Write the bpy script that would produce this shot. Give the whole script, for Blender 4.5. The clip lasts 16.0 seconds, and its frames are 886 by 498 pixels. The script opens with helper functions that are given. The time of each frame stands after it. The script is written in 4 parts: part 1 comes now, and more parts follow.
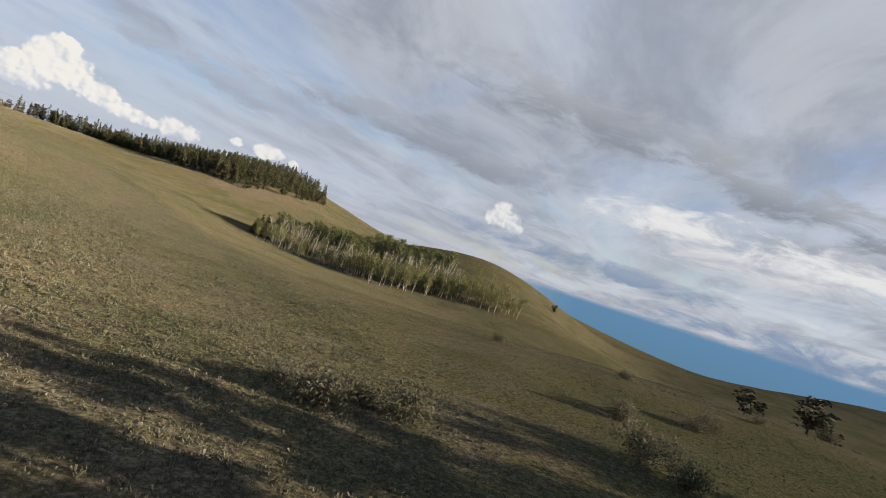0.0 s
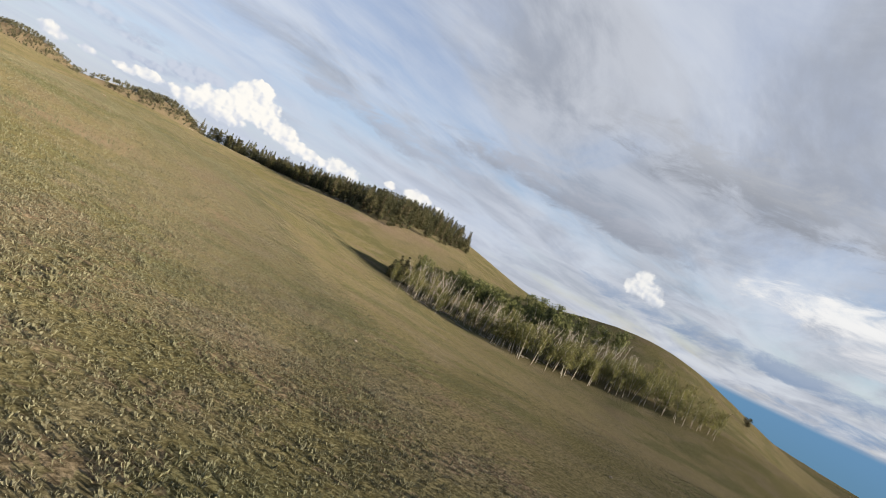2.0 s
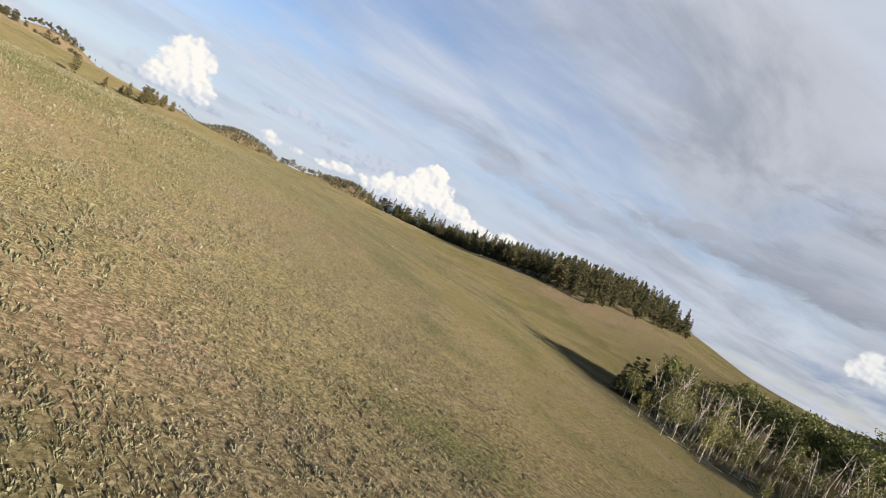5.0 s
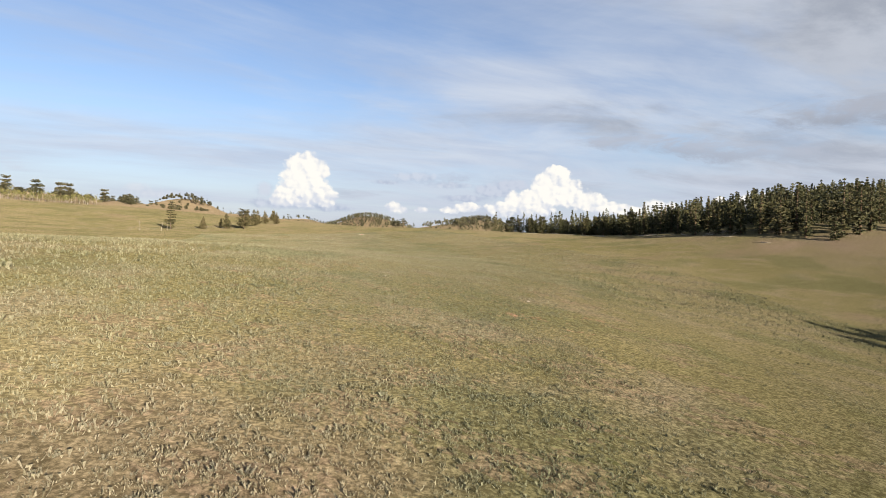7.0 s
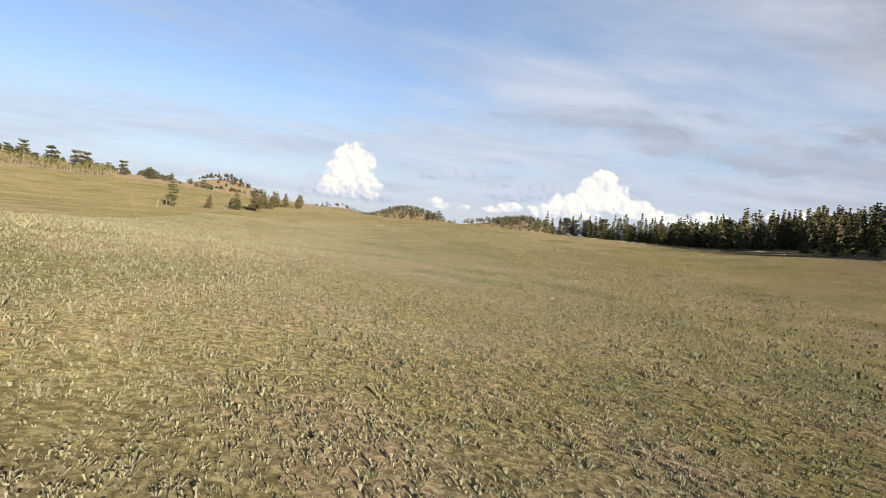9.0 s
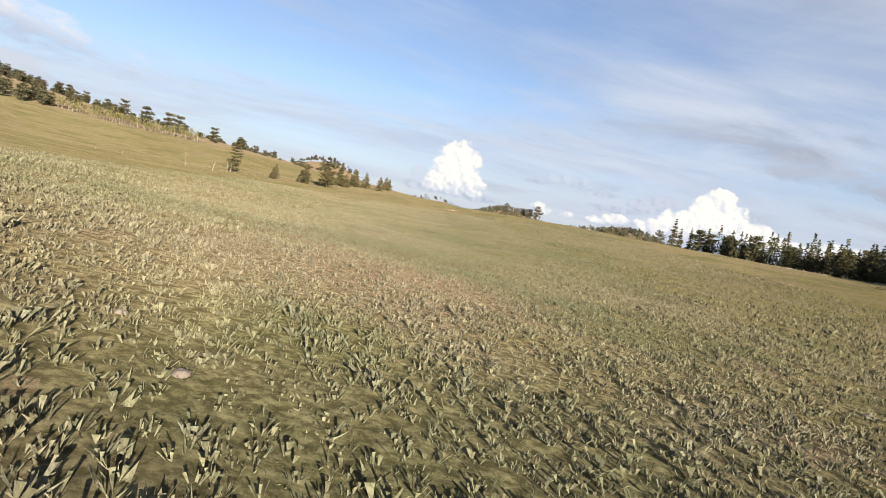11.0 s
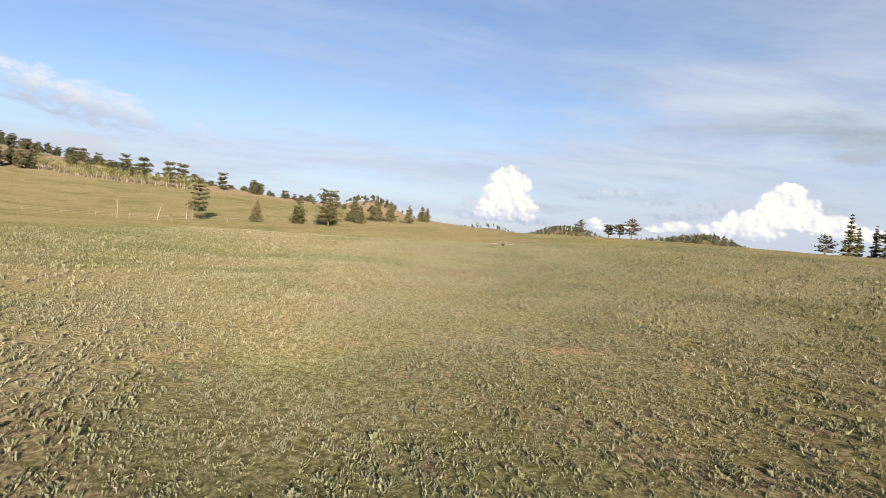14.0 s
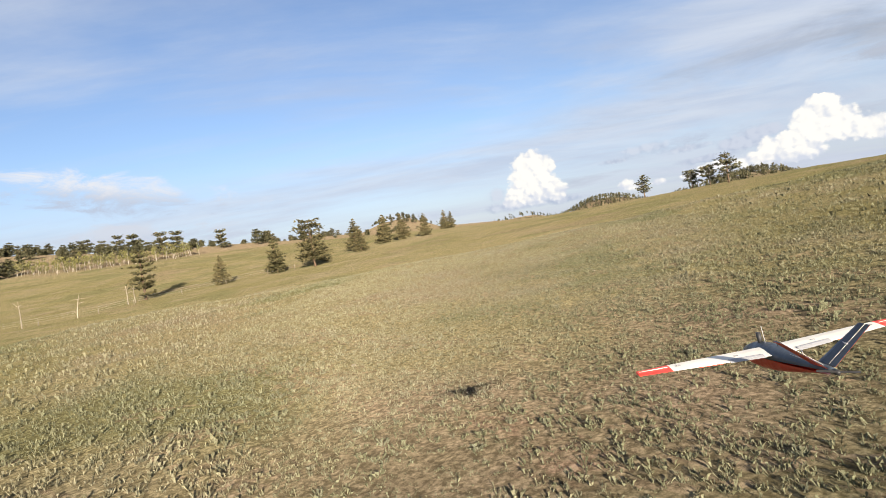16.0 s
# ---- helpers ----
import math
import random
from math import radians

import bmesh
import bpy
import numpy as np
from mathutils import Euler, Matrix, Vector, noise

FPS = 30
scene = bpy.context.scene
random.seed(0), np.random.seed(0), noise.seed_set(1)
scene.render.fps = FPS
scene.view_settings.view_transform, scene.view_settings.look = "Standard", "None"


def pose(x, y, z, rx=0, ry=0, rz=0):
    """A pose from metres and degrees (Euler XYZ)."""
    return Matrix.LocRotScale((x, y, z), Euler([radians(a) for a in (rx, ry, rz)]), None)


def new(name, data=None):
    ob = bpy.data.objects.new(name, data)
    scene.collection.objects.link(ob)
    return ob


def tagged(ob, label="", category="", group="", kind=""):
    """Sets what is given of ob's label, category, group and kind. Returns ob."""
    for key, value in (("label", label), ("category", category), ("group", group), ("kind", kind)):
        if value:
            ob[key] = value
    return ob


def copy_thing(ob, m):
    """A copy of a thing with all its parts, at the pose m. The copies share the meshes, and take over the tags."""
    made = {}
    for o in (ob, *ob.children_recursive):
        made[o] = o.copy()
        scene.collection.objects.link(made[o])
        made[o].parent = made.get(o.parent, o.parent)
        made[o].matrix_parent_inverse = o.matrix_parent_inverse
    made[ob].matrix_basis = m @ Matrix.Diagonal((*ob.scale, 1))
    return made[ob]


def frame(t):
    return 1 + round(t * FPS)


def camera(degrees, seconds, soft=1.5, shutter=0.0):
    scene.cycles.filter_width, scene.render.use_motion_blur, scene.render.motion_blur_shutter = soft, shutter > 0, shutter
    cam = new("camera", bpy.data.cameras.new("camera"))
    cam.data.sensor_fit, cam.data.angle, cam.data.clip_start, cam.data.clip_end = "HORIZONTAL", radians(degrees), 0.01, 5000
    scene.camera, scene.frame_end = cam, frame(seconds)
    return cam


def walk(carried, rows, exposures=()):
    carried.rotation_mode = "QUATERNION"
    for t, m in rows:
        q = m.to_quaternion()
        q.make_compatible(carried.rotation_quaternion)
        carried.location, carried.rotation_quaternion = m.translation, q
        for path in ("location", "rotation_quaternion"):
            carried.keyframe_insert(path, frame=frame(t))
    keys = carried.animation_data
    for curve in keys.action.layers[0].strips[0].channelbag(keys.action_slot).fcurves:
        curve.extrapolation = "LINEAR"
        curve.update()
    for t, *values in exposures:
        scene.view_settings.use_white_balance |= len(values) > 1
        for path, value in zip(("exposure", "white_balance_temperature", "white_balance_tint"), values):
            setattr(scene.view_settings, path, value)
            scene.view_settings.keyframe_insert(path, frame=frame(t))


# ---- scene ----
# ---------------------------------------------------------------- camera and its flight
cam = camera(76.2, 16.0, soft=0.6, shutter=0.0)
PATH = [
    (0.0, pose(-49.58, -155.22, 8.16, 90.54, -17.65, -49.13)),
    (0.5, pose(-44.20, -147.16, 7.88, 89.22, -16.79, -45.05)),
    (1.0, pose(-39.38, -139.57, 7.69, 88.53, -15.70, -42.23)),
    (1.5, pose(-35.09, -132.43, 7.60, 89.80, -19.01, -39.32)),
    (2.0, pose(-31.19, -125.37, 7.56, 90.72, -25.07, -34.76)),
    (2.5, pose(-27.16, -117.63, 7.35, 90.01, -27.69, -26.78)),
    (3.0, pose(-22.93, -108.11, 6.49, 86.66, -15.35, -22.16)),
    (3.5, pose(-19.11, -97.45, 5.79, 86.96, -4.72, -21.60)),
    (4.0, pose(-15.93, -87.11, 5.40, 89.41, -3.61, -20.51)),
    (4.5, pose(-12.54, -76.91, 5.33, 91.40, -13.94, -19.05)),
    (5.0, pose(-9.74, -66.40, 5.25, 90.27, -24.37, -15.91)),
    (5.2, pose(-8.74, -62.14, 5.22, 89.46, -23.57, -13.87)),
    (7.3, pose(0.31, -15.92, 7.35, 89.61, -0.48, -0.60)),
    (7.5, pose(0.40, -11.41, 7.42, 90.14, -0.87, -0.66)),
    (8.0, pose(0.00, 0.00, 7.49, 90.60, -0.16, -0.00)),
    (8.5, pose(0.39, 10.99, 7.63, 89.27, -1.77, 1.38)),
    (9.0, pose(0.56, 21.63, 7.51, 88.62, -5.17, 3.18)),
    (9.2, pose(0.64, 25.92, 7.46, 88.50, -6.99, 3.97)),
    (11.3, pose(-1.98, 72.89, 5.90, 87.31, -9.43, 14.86)),
    (11.5, pose(-2.92, 77.25, 5.93, 87.83, -6.29, 15.77)),
    (12.0, pose(-5.61, 88.15, 6.20, 89.65, 0.59, 17.04)),
    (12.5, pose(-8.34, 99.01, 6.91, 91.13, 3.03, 16.94)),
    (13.0, pose(-10.81, 109.87, 7.56, 90.34, 1.80, 17.37)),
    (13.5, pose(-12.98, 120.64, 7.79, 90.04, -2.79, 17.63)),
    (14.0, pose(-15.29, 131.08, 8.19, 89.52, -4.66, 18.95)),
    (14.5, pose(-17.77, 141.18, 8.64, 89.21, -3.18, 20.53)),
    (15.0, pose(-20.65, 151.19, 9.16, 89.65, 2.05, 21.71)),
    (15.5, pose(-23.50, 161.16, 9.60, 89.65, 9.33, 23.13)),
    (16.0, pose(-26.08, 171.41, 9.72, 90.09, 9.38, 22.95)),
]
walk(cam, PATH, exposures=[(0.0, 1.42), (1.5, 1.60), (4.0, 1.58), (7.5, 1.64), (11.5, 1.70), (16.0, 1.69)])

# ---------------------------------------------------------------- sun and sky
SUN_AZ, SUN_EL = 145.6, 13.4          # degrees from north (+y) towards east, and above the horizon


def bearing(az, el=0.0):
    a, e = radians(az), radians(el)
    return Vector((math.sin(a) * math.cos(e), math.cos(a) * math.cos(e), math.sin(e)))


sun_data = bpy.data.lights.new("sun", "SUN")
sun_data.energy, sun_data.angle, sun_data.color = 5.0, radians(0.55), (1.0, 0.87, 0.70)
sun = new("sun", sun_data)
sun.rotation_euler = (-bearing(SUN_AZ, SUN_EL)).to_track_quat("-Z", "Y").to_euler()
sun.location = (0, 0, 400)


class Nodes:
    """Short hand for node trees."""

    def __init__(self, tree):
        self.t = tree
        tree.nodes.clear()

    def n(self, kind, **kw):
        nd = self.t.nodes.new(kind)
        for k, v in kw.items():
            if k == "op":
                nd.operation = v
            elif k == "blend":
                nd.blend_type = v
            elif k == "data":
                nd.data_type = v
            elif k == "feature":
                nd.feature = v
            elif k == "name":
                nd.attribute_name = v
            elif k == "interp":
                nd.interpolation_type = v
        return nd

    def put(self, sock, v):
        if v is None:
            return
        if isinstance(v, bpy.types.NodeSocket):
            self.t.links.new(v, sock)
        else:
            sock.default_value = v

    def math(self, op, a, b=None, c=None, clamp=False):
        nd = self.n("ShaderNodeMath", op=op)
        nd.use_clamp = clamp
        for s, v in zip(nd.inputs, (a, b, c)):
            self.put(s, v)
        return nd.outputs[0]

    def vmath(self, op, a, b=None):
        nd = self.n("ShaderNodeVectorMath", op=op)
        self.put(nd.inputs[0], a)
        self.put(nd.inputs[1], b)
        return nd.outputs["Value"] if op in ("DOT_PRODUCT", "LENGTH") else nd.outputs[0]

    def ramp(self, v, lo, hi, a=0.0, b=1.0):
        nd = self.n("ShaderNodeMapRange", interp="SMOOTHSTEP")
        for s, x in zip(nd.inputs, (v, lo, hi, a, b)):
            self.put(s, x)
        return nd.outputs[0]

    def mix(self, f, a, b, blend="MIX"):
        nd = self.n("ShaderNodeMix", data="RGBA", blend=blend)
        self.put(nd.inputs[0], f)
        self.put(nd.inputs[6], a)
        self.put(nd.inputs[7], b)
        return nd.outputs[2]

    def noise(self, vec, scale, detail=4.0, rough=0.55, dist=0.0):
        nd = self.n("ShaderNodeTexNoise")
        self.put(nd.inputs["Vector"], vec)
        for k, x in (("Scale", scale), ("Detail", detail), ("Roughness", rough), ("Distortion", dist)):
            self.put(nd.inputs[k], x)
        return nd.outputs[0]

    def mapping(self, vec, loc=(0, 0, 0), rot=(0, 0, 0), scale=(1, 1, 1)):
        nd = self.n("ShaderNodeMapping")
        self.put(nd.inputs[0], vec)
        nd.inputs[1].default_value, nd.inputs[2].default_value, nd.inputs[3].default_value = loc, rot, scale
        return nd.outputs[0]


def rgb(r, g, b):
    return (r, g, b, 1.0)


def make_world():
    world = bpy.data.worlds.new("sky")
    world.use_nodes = True
    scene.world = world
    k = Nodes(world.node_tree)
    out, bg = k.n("ShaderNodeOutputWorld"), k.n("ShaderNodeBackground")
    sky = k.n("ShaderNodeTexSky")
    sky.sky_type, sky.sun_disc = "NISHITA", False
    sky.sun_elevation, sky.sun_rotation = radians(SUN_EL), radians(SUN_AZ)
    sky.air_density, sky.dust_density, sky.ozone_density = 1.0, 0.6, 1.6
    d = k.n("ShaderNodeTexCoord").outputs["Generated"]
    sep = k.n("ShaderNodeSeparateXYZ")
    k.put(sep.inputs[0], d)
    up = k.math("MAXIMUM", sep.outputs[2], 0.0)
    # the cloud deck seen in perspective: direction over height
    deep = k.math("ADD", up, 0.10)
    flat = k.n("ShaderNodeCombineXYZ")
    k.put(flat.inputs[0], k.math("DIVIDE", sep.outputs[0], deep))
    k.put(flat.inputs[1], k.math("DIVIDE", sep.outputs[1], deep))
    deck = flat.outputs[0]
    # thin bright veil, drawn out in long streaks
    turned = k.mapping(deck, rot=(0, 0, radians(-25)))
    veil = k.noise(k.mapping(turned, loc=(3.1, 1.7, 0), scale=(0.32, 0.70, 1)), 1.0, 9.0, 0.58, 0.5)
    wisps = k.noise(k.mapping(turned, loc=(1.1, 5.2, 0), scale=(0.45, 2.4, 1)), 1.0, 7.0, 0.60, 0.8)
    east = k.ramp(k.vmath("DOT_PRODUCT", d, tuple(bearing(75))), -0.15, 0.85)
    cover = k.math("ADD", k.math("ADD", k.math("MULTIPLY", veil, 0.8), k.math("MULTIPLY", wisps, 0.14)), k.math("MULTIPLY", east, 0.10))
    veil_m = k.ramp(cover, 0.35, 0.64)
    detail = k.noise(k.mapping(turned, loc=(9.1, 2.2, 0), scale=(1.0, 1.7, 1)), 1.0, 10.0, 0.62, 0.6)
    # grey flat-bottomed stratocumulus, mostly over the east
    grey = k.noise(k.mapping(turned, loc=(7.3, 0.4, 0), scale=(0.38, 0.72, 1)), 1.5, 9.0, 0.58, 0.45)
    grey_m = k.ramp(k.math("ADD", grey, k.math("MULTIPLY", east, 0.24)), 0.64, 0.84)
    base = k.mix(1.0, sky.outputs[0], rgb(0.048, 0.048, 0.056), "MULTIPLY")
    white = k.mix(k.ramp(k.math("ADD", detail, k.math("MULTIPLY", east, 0.08)), 0.30, 0.72), rgb(0.160, 0.180, 0.224), rgb(0.225, 0.238, 0.262))
    col = k.mix(k.math("MULTIPLY", veil_m, 0.84), base, white)
    shade = k.mix(k.ramp(detail, 0.35, 0.65), rgb(0.112, 0.121, 0.140), rgb(0.175, 0.184, 0.204))
    col = k.mix(k.math("MULTIPLY", grey_m, 0.82), col, shade)
    # single flat cloud banks: bearing, height, half width, half depth (radians), tilt, bright top, grey base
    ragged = k.noise(k.mapping(d, scale=(1, 1, 3.2)), 9.5, 9.0, 0.66, 0.5)
    for az, el, ha, he, tilt, top, foot, amount in (
            (-52.0, 9.4, 0.20, 0.034, -0.16, rgb(0.270, 0.272, 0.282), rgb(0.150, 0.165, 0.200), 0.95),
            (-68.0, 12.5, 0.13, 0.022, -0.12, rgb(0.200, 0.205, 0.220), rgb(0.130, 0.140, 0.165), 0.9),
            (-50.0, 5.6, 0.22, 0.020, -0.05, rgb(0.235, 0.240, 0.252), rgb(0.170, 0.185, 0.215), 0.8),
            (3.0, 6.3, 0.10, 0.013, 0.05, rgb(0.160, 0.178, 0.215), rgb(0.118, 0.136, 0.172), 0.85),
            (26.0, 8.8, 0.20, 0.022, -0.10, rgb(0.150, 0.160, 0.185), rgb(0.105, 0.114, 0.136), 0.8),
            (45.0, 10.5, 0.26, 0.030, -0.08, rgb(0.140, 0.148, 0.170), rgb(0.088, 0.096, 0.115), 0.85),
            (64.0, 3.4, 0.34, 0.020, -0.02, rgb(0.085, 0.112, 0.158), rgb(0.050, 0.080, 0.130), 0.85),
            (60.0, 17.5, 0.30, 0.050, -0.10, rgb(0.150, 0.157, 0.172), rgb(0.092, 0.099, 0.114), 0.85),
            (80.0, 13.2, 0.22, 0.040, -0.18, rgb(0.140, 0.146, 0.160), rgb(0.080, 0.088, 0.104), 0.9),
            (76.0, 8.0, 0.26, 0.048, -0.06, rgb(0.300, 0.298, 0.295), rgb(0.225, 0.228, 0.238), 1.0),
            (82.0, 3.6, 0.20, 0.008, -0.10, rgb(0.270, 0.272, 0.280), rgb(0.190, 0.200, 0.220), 0.9),
            (88.0, 1.0, 0.34, 0.034, 0.00, rgb(0.048, 0.084, 0.140), rgb(0.040, 0.074, 0.128), 0.9)):
        u = k.vmath("DOT_PRODUCT", d, tuple(bearing(az + 90)))
        v = k.math("SUBTRACT", sep.outputs[2], k.math("ADD", math.sin(radians(el)), k.math("MULTIPLY", u, tilt)))
        q = k.math("ADD", k.math("POWER", k.math("ABSOLUTE", k.math("DIVIDE", u, ha)), 2.0), k.math("POWER", k.math("ABSOLUTE", k.math("DIVIDE", v, he)), 2.0))
        m = k.ramp(k.math("ADD", k.math("SUBTRACT", 1.0, q), k.math("MULTIPLY", k.math("SUBTRACT", ragged, 0.5), 5.0)), 0.0, 1.3)
        m = k.math("MULTIPLY", m, k.ramp(k.vmath("DOT_PRODUCT", d, tuple(bearing(az))), 0.2, 0.5))
        tint = k.mix(k.ramp(k.math("ADD", k.math("DIVIDE", v, he), k.math("MULTIPLY", k.math("SUBTRACT", ragged, 0.5), 2.0)), -0.6, 0.5), foot, top)
        col = k.mix(k.math("MULTIPLY", m, amount), col, tint)
    # pale haze low down
    low = k.ramp(sep.outputs[2], 0.0, 0.24, 1.0, 0.0)
    low = k.math("MULTIPLY", low, k.ramp(k.vmath("DOT_PRODUCT", d, tuple(bearing(85))), 0.55, 0.9, 1.0, 0.25))
    col = k.mix(k.math("MULTIPLY", low, 0.78), col, rgb(0.180, 0.198, 0.240))
    # heap clouds in degrees of bearing and height, each a cluster of swelling lobes
    az_d = k.math("MULTIPLY", k.math("ARCTAN2", sep.outputs[0], sep.outputs[1]), 180 / math.pi)
    el_d = k.math("MULTIPLY", k.math("ARCSINE", sep.outputs[2]), 180 / math.pi)
    chart = k.n("ShaderNodeCombineXYZ")
    k.put(chart.inputs[0], az_d)
    k.put(chart.inputs[1], el_d)
    chart = chart.outputs[0]

    def billow(vec):
        a = k.n("ShaderNodeTexVoronoi", feature="SMOOTH_F1")
        b = k.n("ShaderNodeTexVoronoi", feature="SMOOTH_F1")
        for nd, sc in ((a, 0.85), (b, 2.1)):
            k.put(nd.inputs["Vector"], vec)
            nd.inputs["Scale"].default_value, nd.inputs["Smoothness"].default_value = sc, 0.35
        return k.math("SUBTRACT", 1.0, k.math("ADD", k.math("MULTIPLY", a.outputs[0], 0.62), k.math("MULTIPLY", b.outputs[0], 0.38)))

    fray = k.n("ShaderNodeTexNoise")
    k.put(fray.inputs["Vector"], chart)
    fray.inputs["Scale"].default_value, fray.inputs["Detail"].default_value, fray.inputs["Roughness"].default_value = 1.3, 7.0, 0.62
    frayed = k.vmath("ADD", chart, k.mapping(fray.outputs[1], loc=(-0.30, -0.30, 0), scale=(0.60, 0.60, 0)))
    swell = billow(frayed)
    relief = k.math("SUBTRACT", swell, billow(k.vmath("ADD", frayed, (0.30, 0.24, 0.0))))
    wisp = k.noise(k.mapping(chart, scale=(1, 1.6, 1)), 2.2, 6.0, 0.65)

    def heap(col, lobes, base, lit, dim, soft=0.35, amount=1.0):
        field = None
        for a, e, ra, re in lobes:
            dist = k.vmath("LENGTH", k.mapping(frayed, loc=(-a / ra, -e / re, 0), scale=(1 / ra, 1 / re, 0)))
            lobe = k.math("SUBTRACT", 1.0, dist)
            field = lobe if field is None else k.math("SMOOTH_MAX", field, lobe, 0.25)
        edge = k.math("ADD", k.math("ADD", k.math("ADD", field, 0.20), k.math("MULTIPLY", k.math("SUBTRACT", swell, 0.55), 0.60)), k.math("MULTIPLY", k.math("SUBTRACT", wisp, 0.5), 0.30))
        m = k.ramp(edge, 0.0, soft)
        foot = k.math("ADD", el_d, k.math("MULTIPLY", k.math("SUBTRACT", wisp, 0.5), 0.8))
        m = k.math("MULTIPLY", m, k.ramp(foot, base - 0.15, base + 0.35))
        light = k.math("ADD", k.math("MULTIPLY", relief, 1.15), k.ramp(foot, base, base + 2.2, 0.05, 0.50))
        light = k.math("ADD", light, k.math("MULTIPLY", k.ramp(edge, 0.0, 0.8), 0.22))
        tint = k.mix(k.ramp(light, -0.05, 0.80), dim, lit)
        return k.mix(k.math("MULTIPLY", m, amount), col, tint)

    warm, cool, blue = rgb(0.330, 0.320, 0.300), rgb(0.212, 0.226, 0.258), rgb(0.130, 0.152, 0.200)
    # hazy grey skirts and the shaded backs
    col = heap(col, [(-15.4, 3.2, 3.0, 0.55), (-10.6, 3.0, 2.6, 0.45), (-16.6, 4.6, 1.0, 0.9)], 2.4, cool, blue, 0.8, 0.75)
    col = heap(col, [(6.0, 5.1, 2.3, 0.75), (7.7, 5.7, 2.0, 0.6), (3.0, 4.3, 2.6, 0.4)], 3.2, rgb(0.20, 0.215, 0.25), blue, 0.6, 0.85)
    col = heap(col, [(-2.0, 6.4, 2.8, 0.5), (1.5, 5.6, 3.0, 0.4), (-5.0, 5.7, 1.5, 0.3)], 4.8, cool, rgb(0.135, 0.155, 0.20), 0.9, 0.75)
    col = heap(col, [(-25.9, 3.6, 3.2, 0.55), (-27.6, 4.1, 1.2, 0.5)], 2.9, rgb(0.25, 0.255, 0.27), cool, 0.9, 0.45)
    # the tower and the broad heap
    col = heap(col, [(-12.9, 7.0, 1.65, 1.25), (-11.7, 6.5, 1.15, 1.1), (-13.7, 5.9, 1.4, 1.2), (-12.7, 4.8, 2.1, 1.7), (-14.5, 4.2, 1.4, 1.2), (-11.0, 4.0, 1.2, 1.0), (-15.2, 3.6, 1.0, 0.7)], 2.85, warm, cool, 0.28)
    col = heap(col, [(12.2, 6.9, 1.4, 0.75), (11.1, 5.9, 1.5, 1.1), (12.8, 5.0, 1.9, 1.4), (10.0, 4.3, 1.9, 1.0), (15.4, 4.1, 1.7, 0.9), (17.3, 3.5, 1.9, 0.7), (19.3, 3.2, 1.3, 0.5)], 2.2, warm, cool, 0.3)
    col = heap(col, [(8.0, 4.1, 0.9, 0.95), (6.9, 3.3, 1.6, 0.8), (10.0, 3.2, 2.2, 0.7), (3.2, 3.4, 1.4, 0.5), (1.6, 3.1, 1.0, 0.35)], 2.2, warm, cool, 0.3)
    col = heap(col, [(21.4, 3.5, 1.3, 0.8), (22.9, 3.4, 1.0, 0.7), (26.9, 4.2, 0.6, 0.4), (29.5, 4.2, 1.0, 0.7), (30.6, 4.3, 0.7, 0.6), (32.4, 3.9, 0.5, 0.35)], 2.2, warm, cool, 0.4, 0.9)
    # small ones
    col = heap(col, [(-4.1, 3.2, 0.8, 0.65), (-3.3, 3.0, 0.6, 0.45), (-1.3, 3.05, 0.75, 0.32)], 2.55, warm, cool, 0.35)
    col = heap(col, [(53.6, 6.0, 1.0, 1.0), (54.3, 5.2, 1.3, 1.0), (55.0, 4.6, 1.1, 0.8), (52.9, 5.1, 0.8, 0.8)], 4.1, rgb(0.31, 0.305, 0.295), rgb(0.21, 0.222, 0.245), 0.5, 0.9)
    # the hazy blue plain far below in the east
    plain = k.math("MULTIPLY", k.ramp(el_d, -0.3, 0.4, 1.0, 0.0), k.ramp(az_d, 48.0, 64.0))
    col = k.mix(plain, col, k.mix(k.ramp(el_d, -4.0, 0.0), rgb(0.040, 0.084, 0.130), rgb(0.044, 0.092, 0.152)))
    k.put(bg.inputs[0], col)
    bg.inputs[1].default_value = 1.0
    k.put(out.inputs[0], bg.outputs[0])


make_world()


# ---------------------------------------------------------------- materials
def material(name, rough=0.85):
    m = bpy.data.materials.new(name)
    m.use_nodes = True
    k = Nodes(m.node_tree)
    out, bsdf = k.n("ShaderNodeOutputMaterial"), k.n("ShaderNodeBsdfPrincipled")
    k.put(out.inputs[0], bsdf.outputs[0])
    bsdf.inputs["Roughness"].default_value = rough
    bsdf.inputs["Specular IOR Level"].default_value = 0.2
    return m, k, bsdf


def rough_diffuse(k, col, rough=1.0):
    """Swaps the surface for a very rough matt one, which throws light back towards the sun as tangled plants do."""
    d = k.n("ShaderNodeBsdfDiffuse")
    d.inputs["Roughness"].default_value = rough
    k.put(d.inputs["Color"], col)
    k.put(k.t.nodes["Material Output"].inputs[0], d.outputs[0])
    return d


def bump(k, bsdf, height, strength, distance):
    nd = k.n("ShaderNodeBump")
    nd.inputs["Strength"].default_value, nd.inputs["Distance"].default_value = strength, distance
    k.put(nd.inputs["Height"], height)
    k.put(bsdf.inputs["Normal"], nd.outputs[0])


def world_pos(k):
    return k.n("ShaderNodeNewGeometry").outputs["Position"]


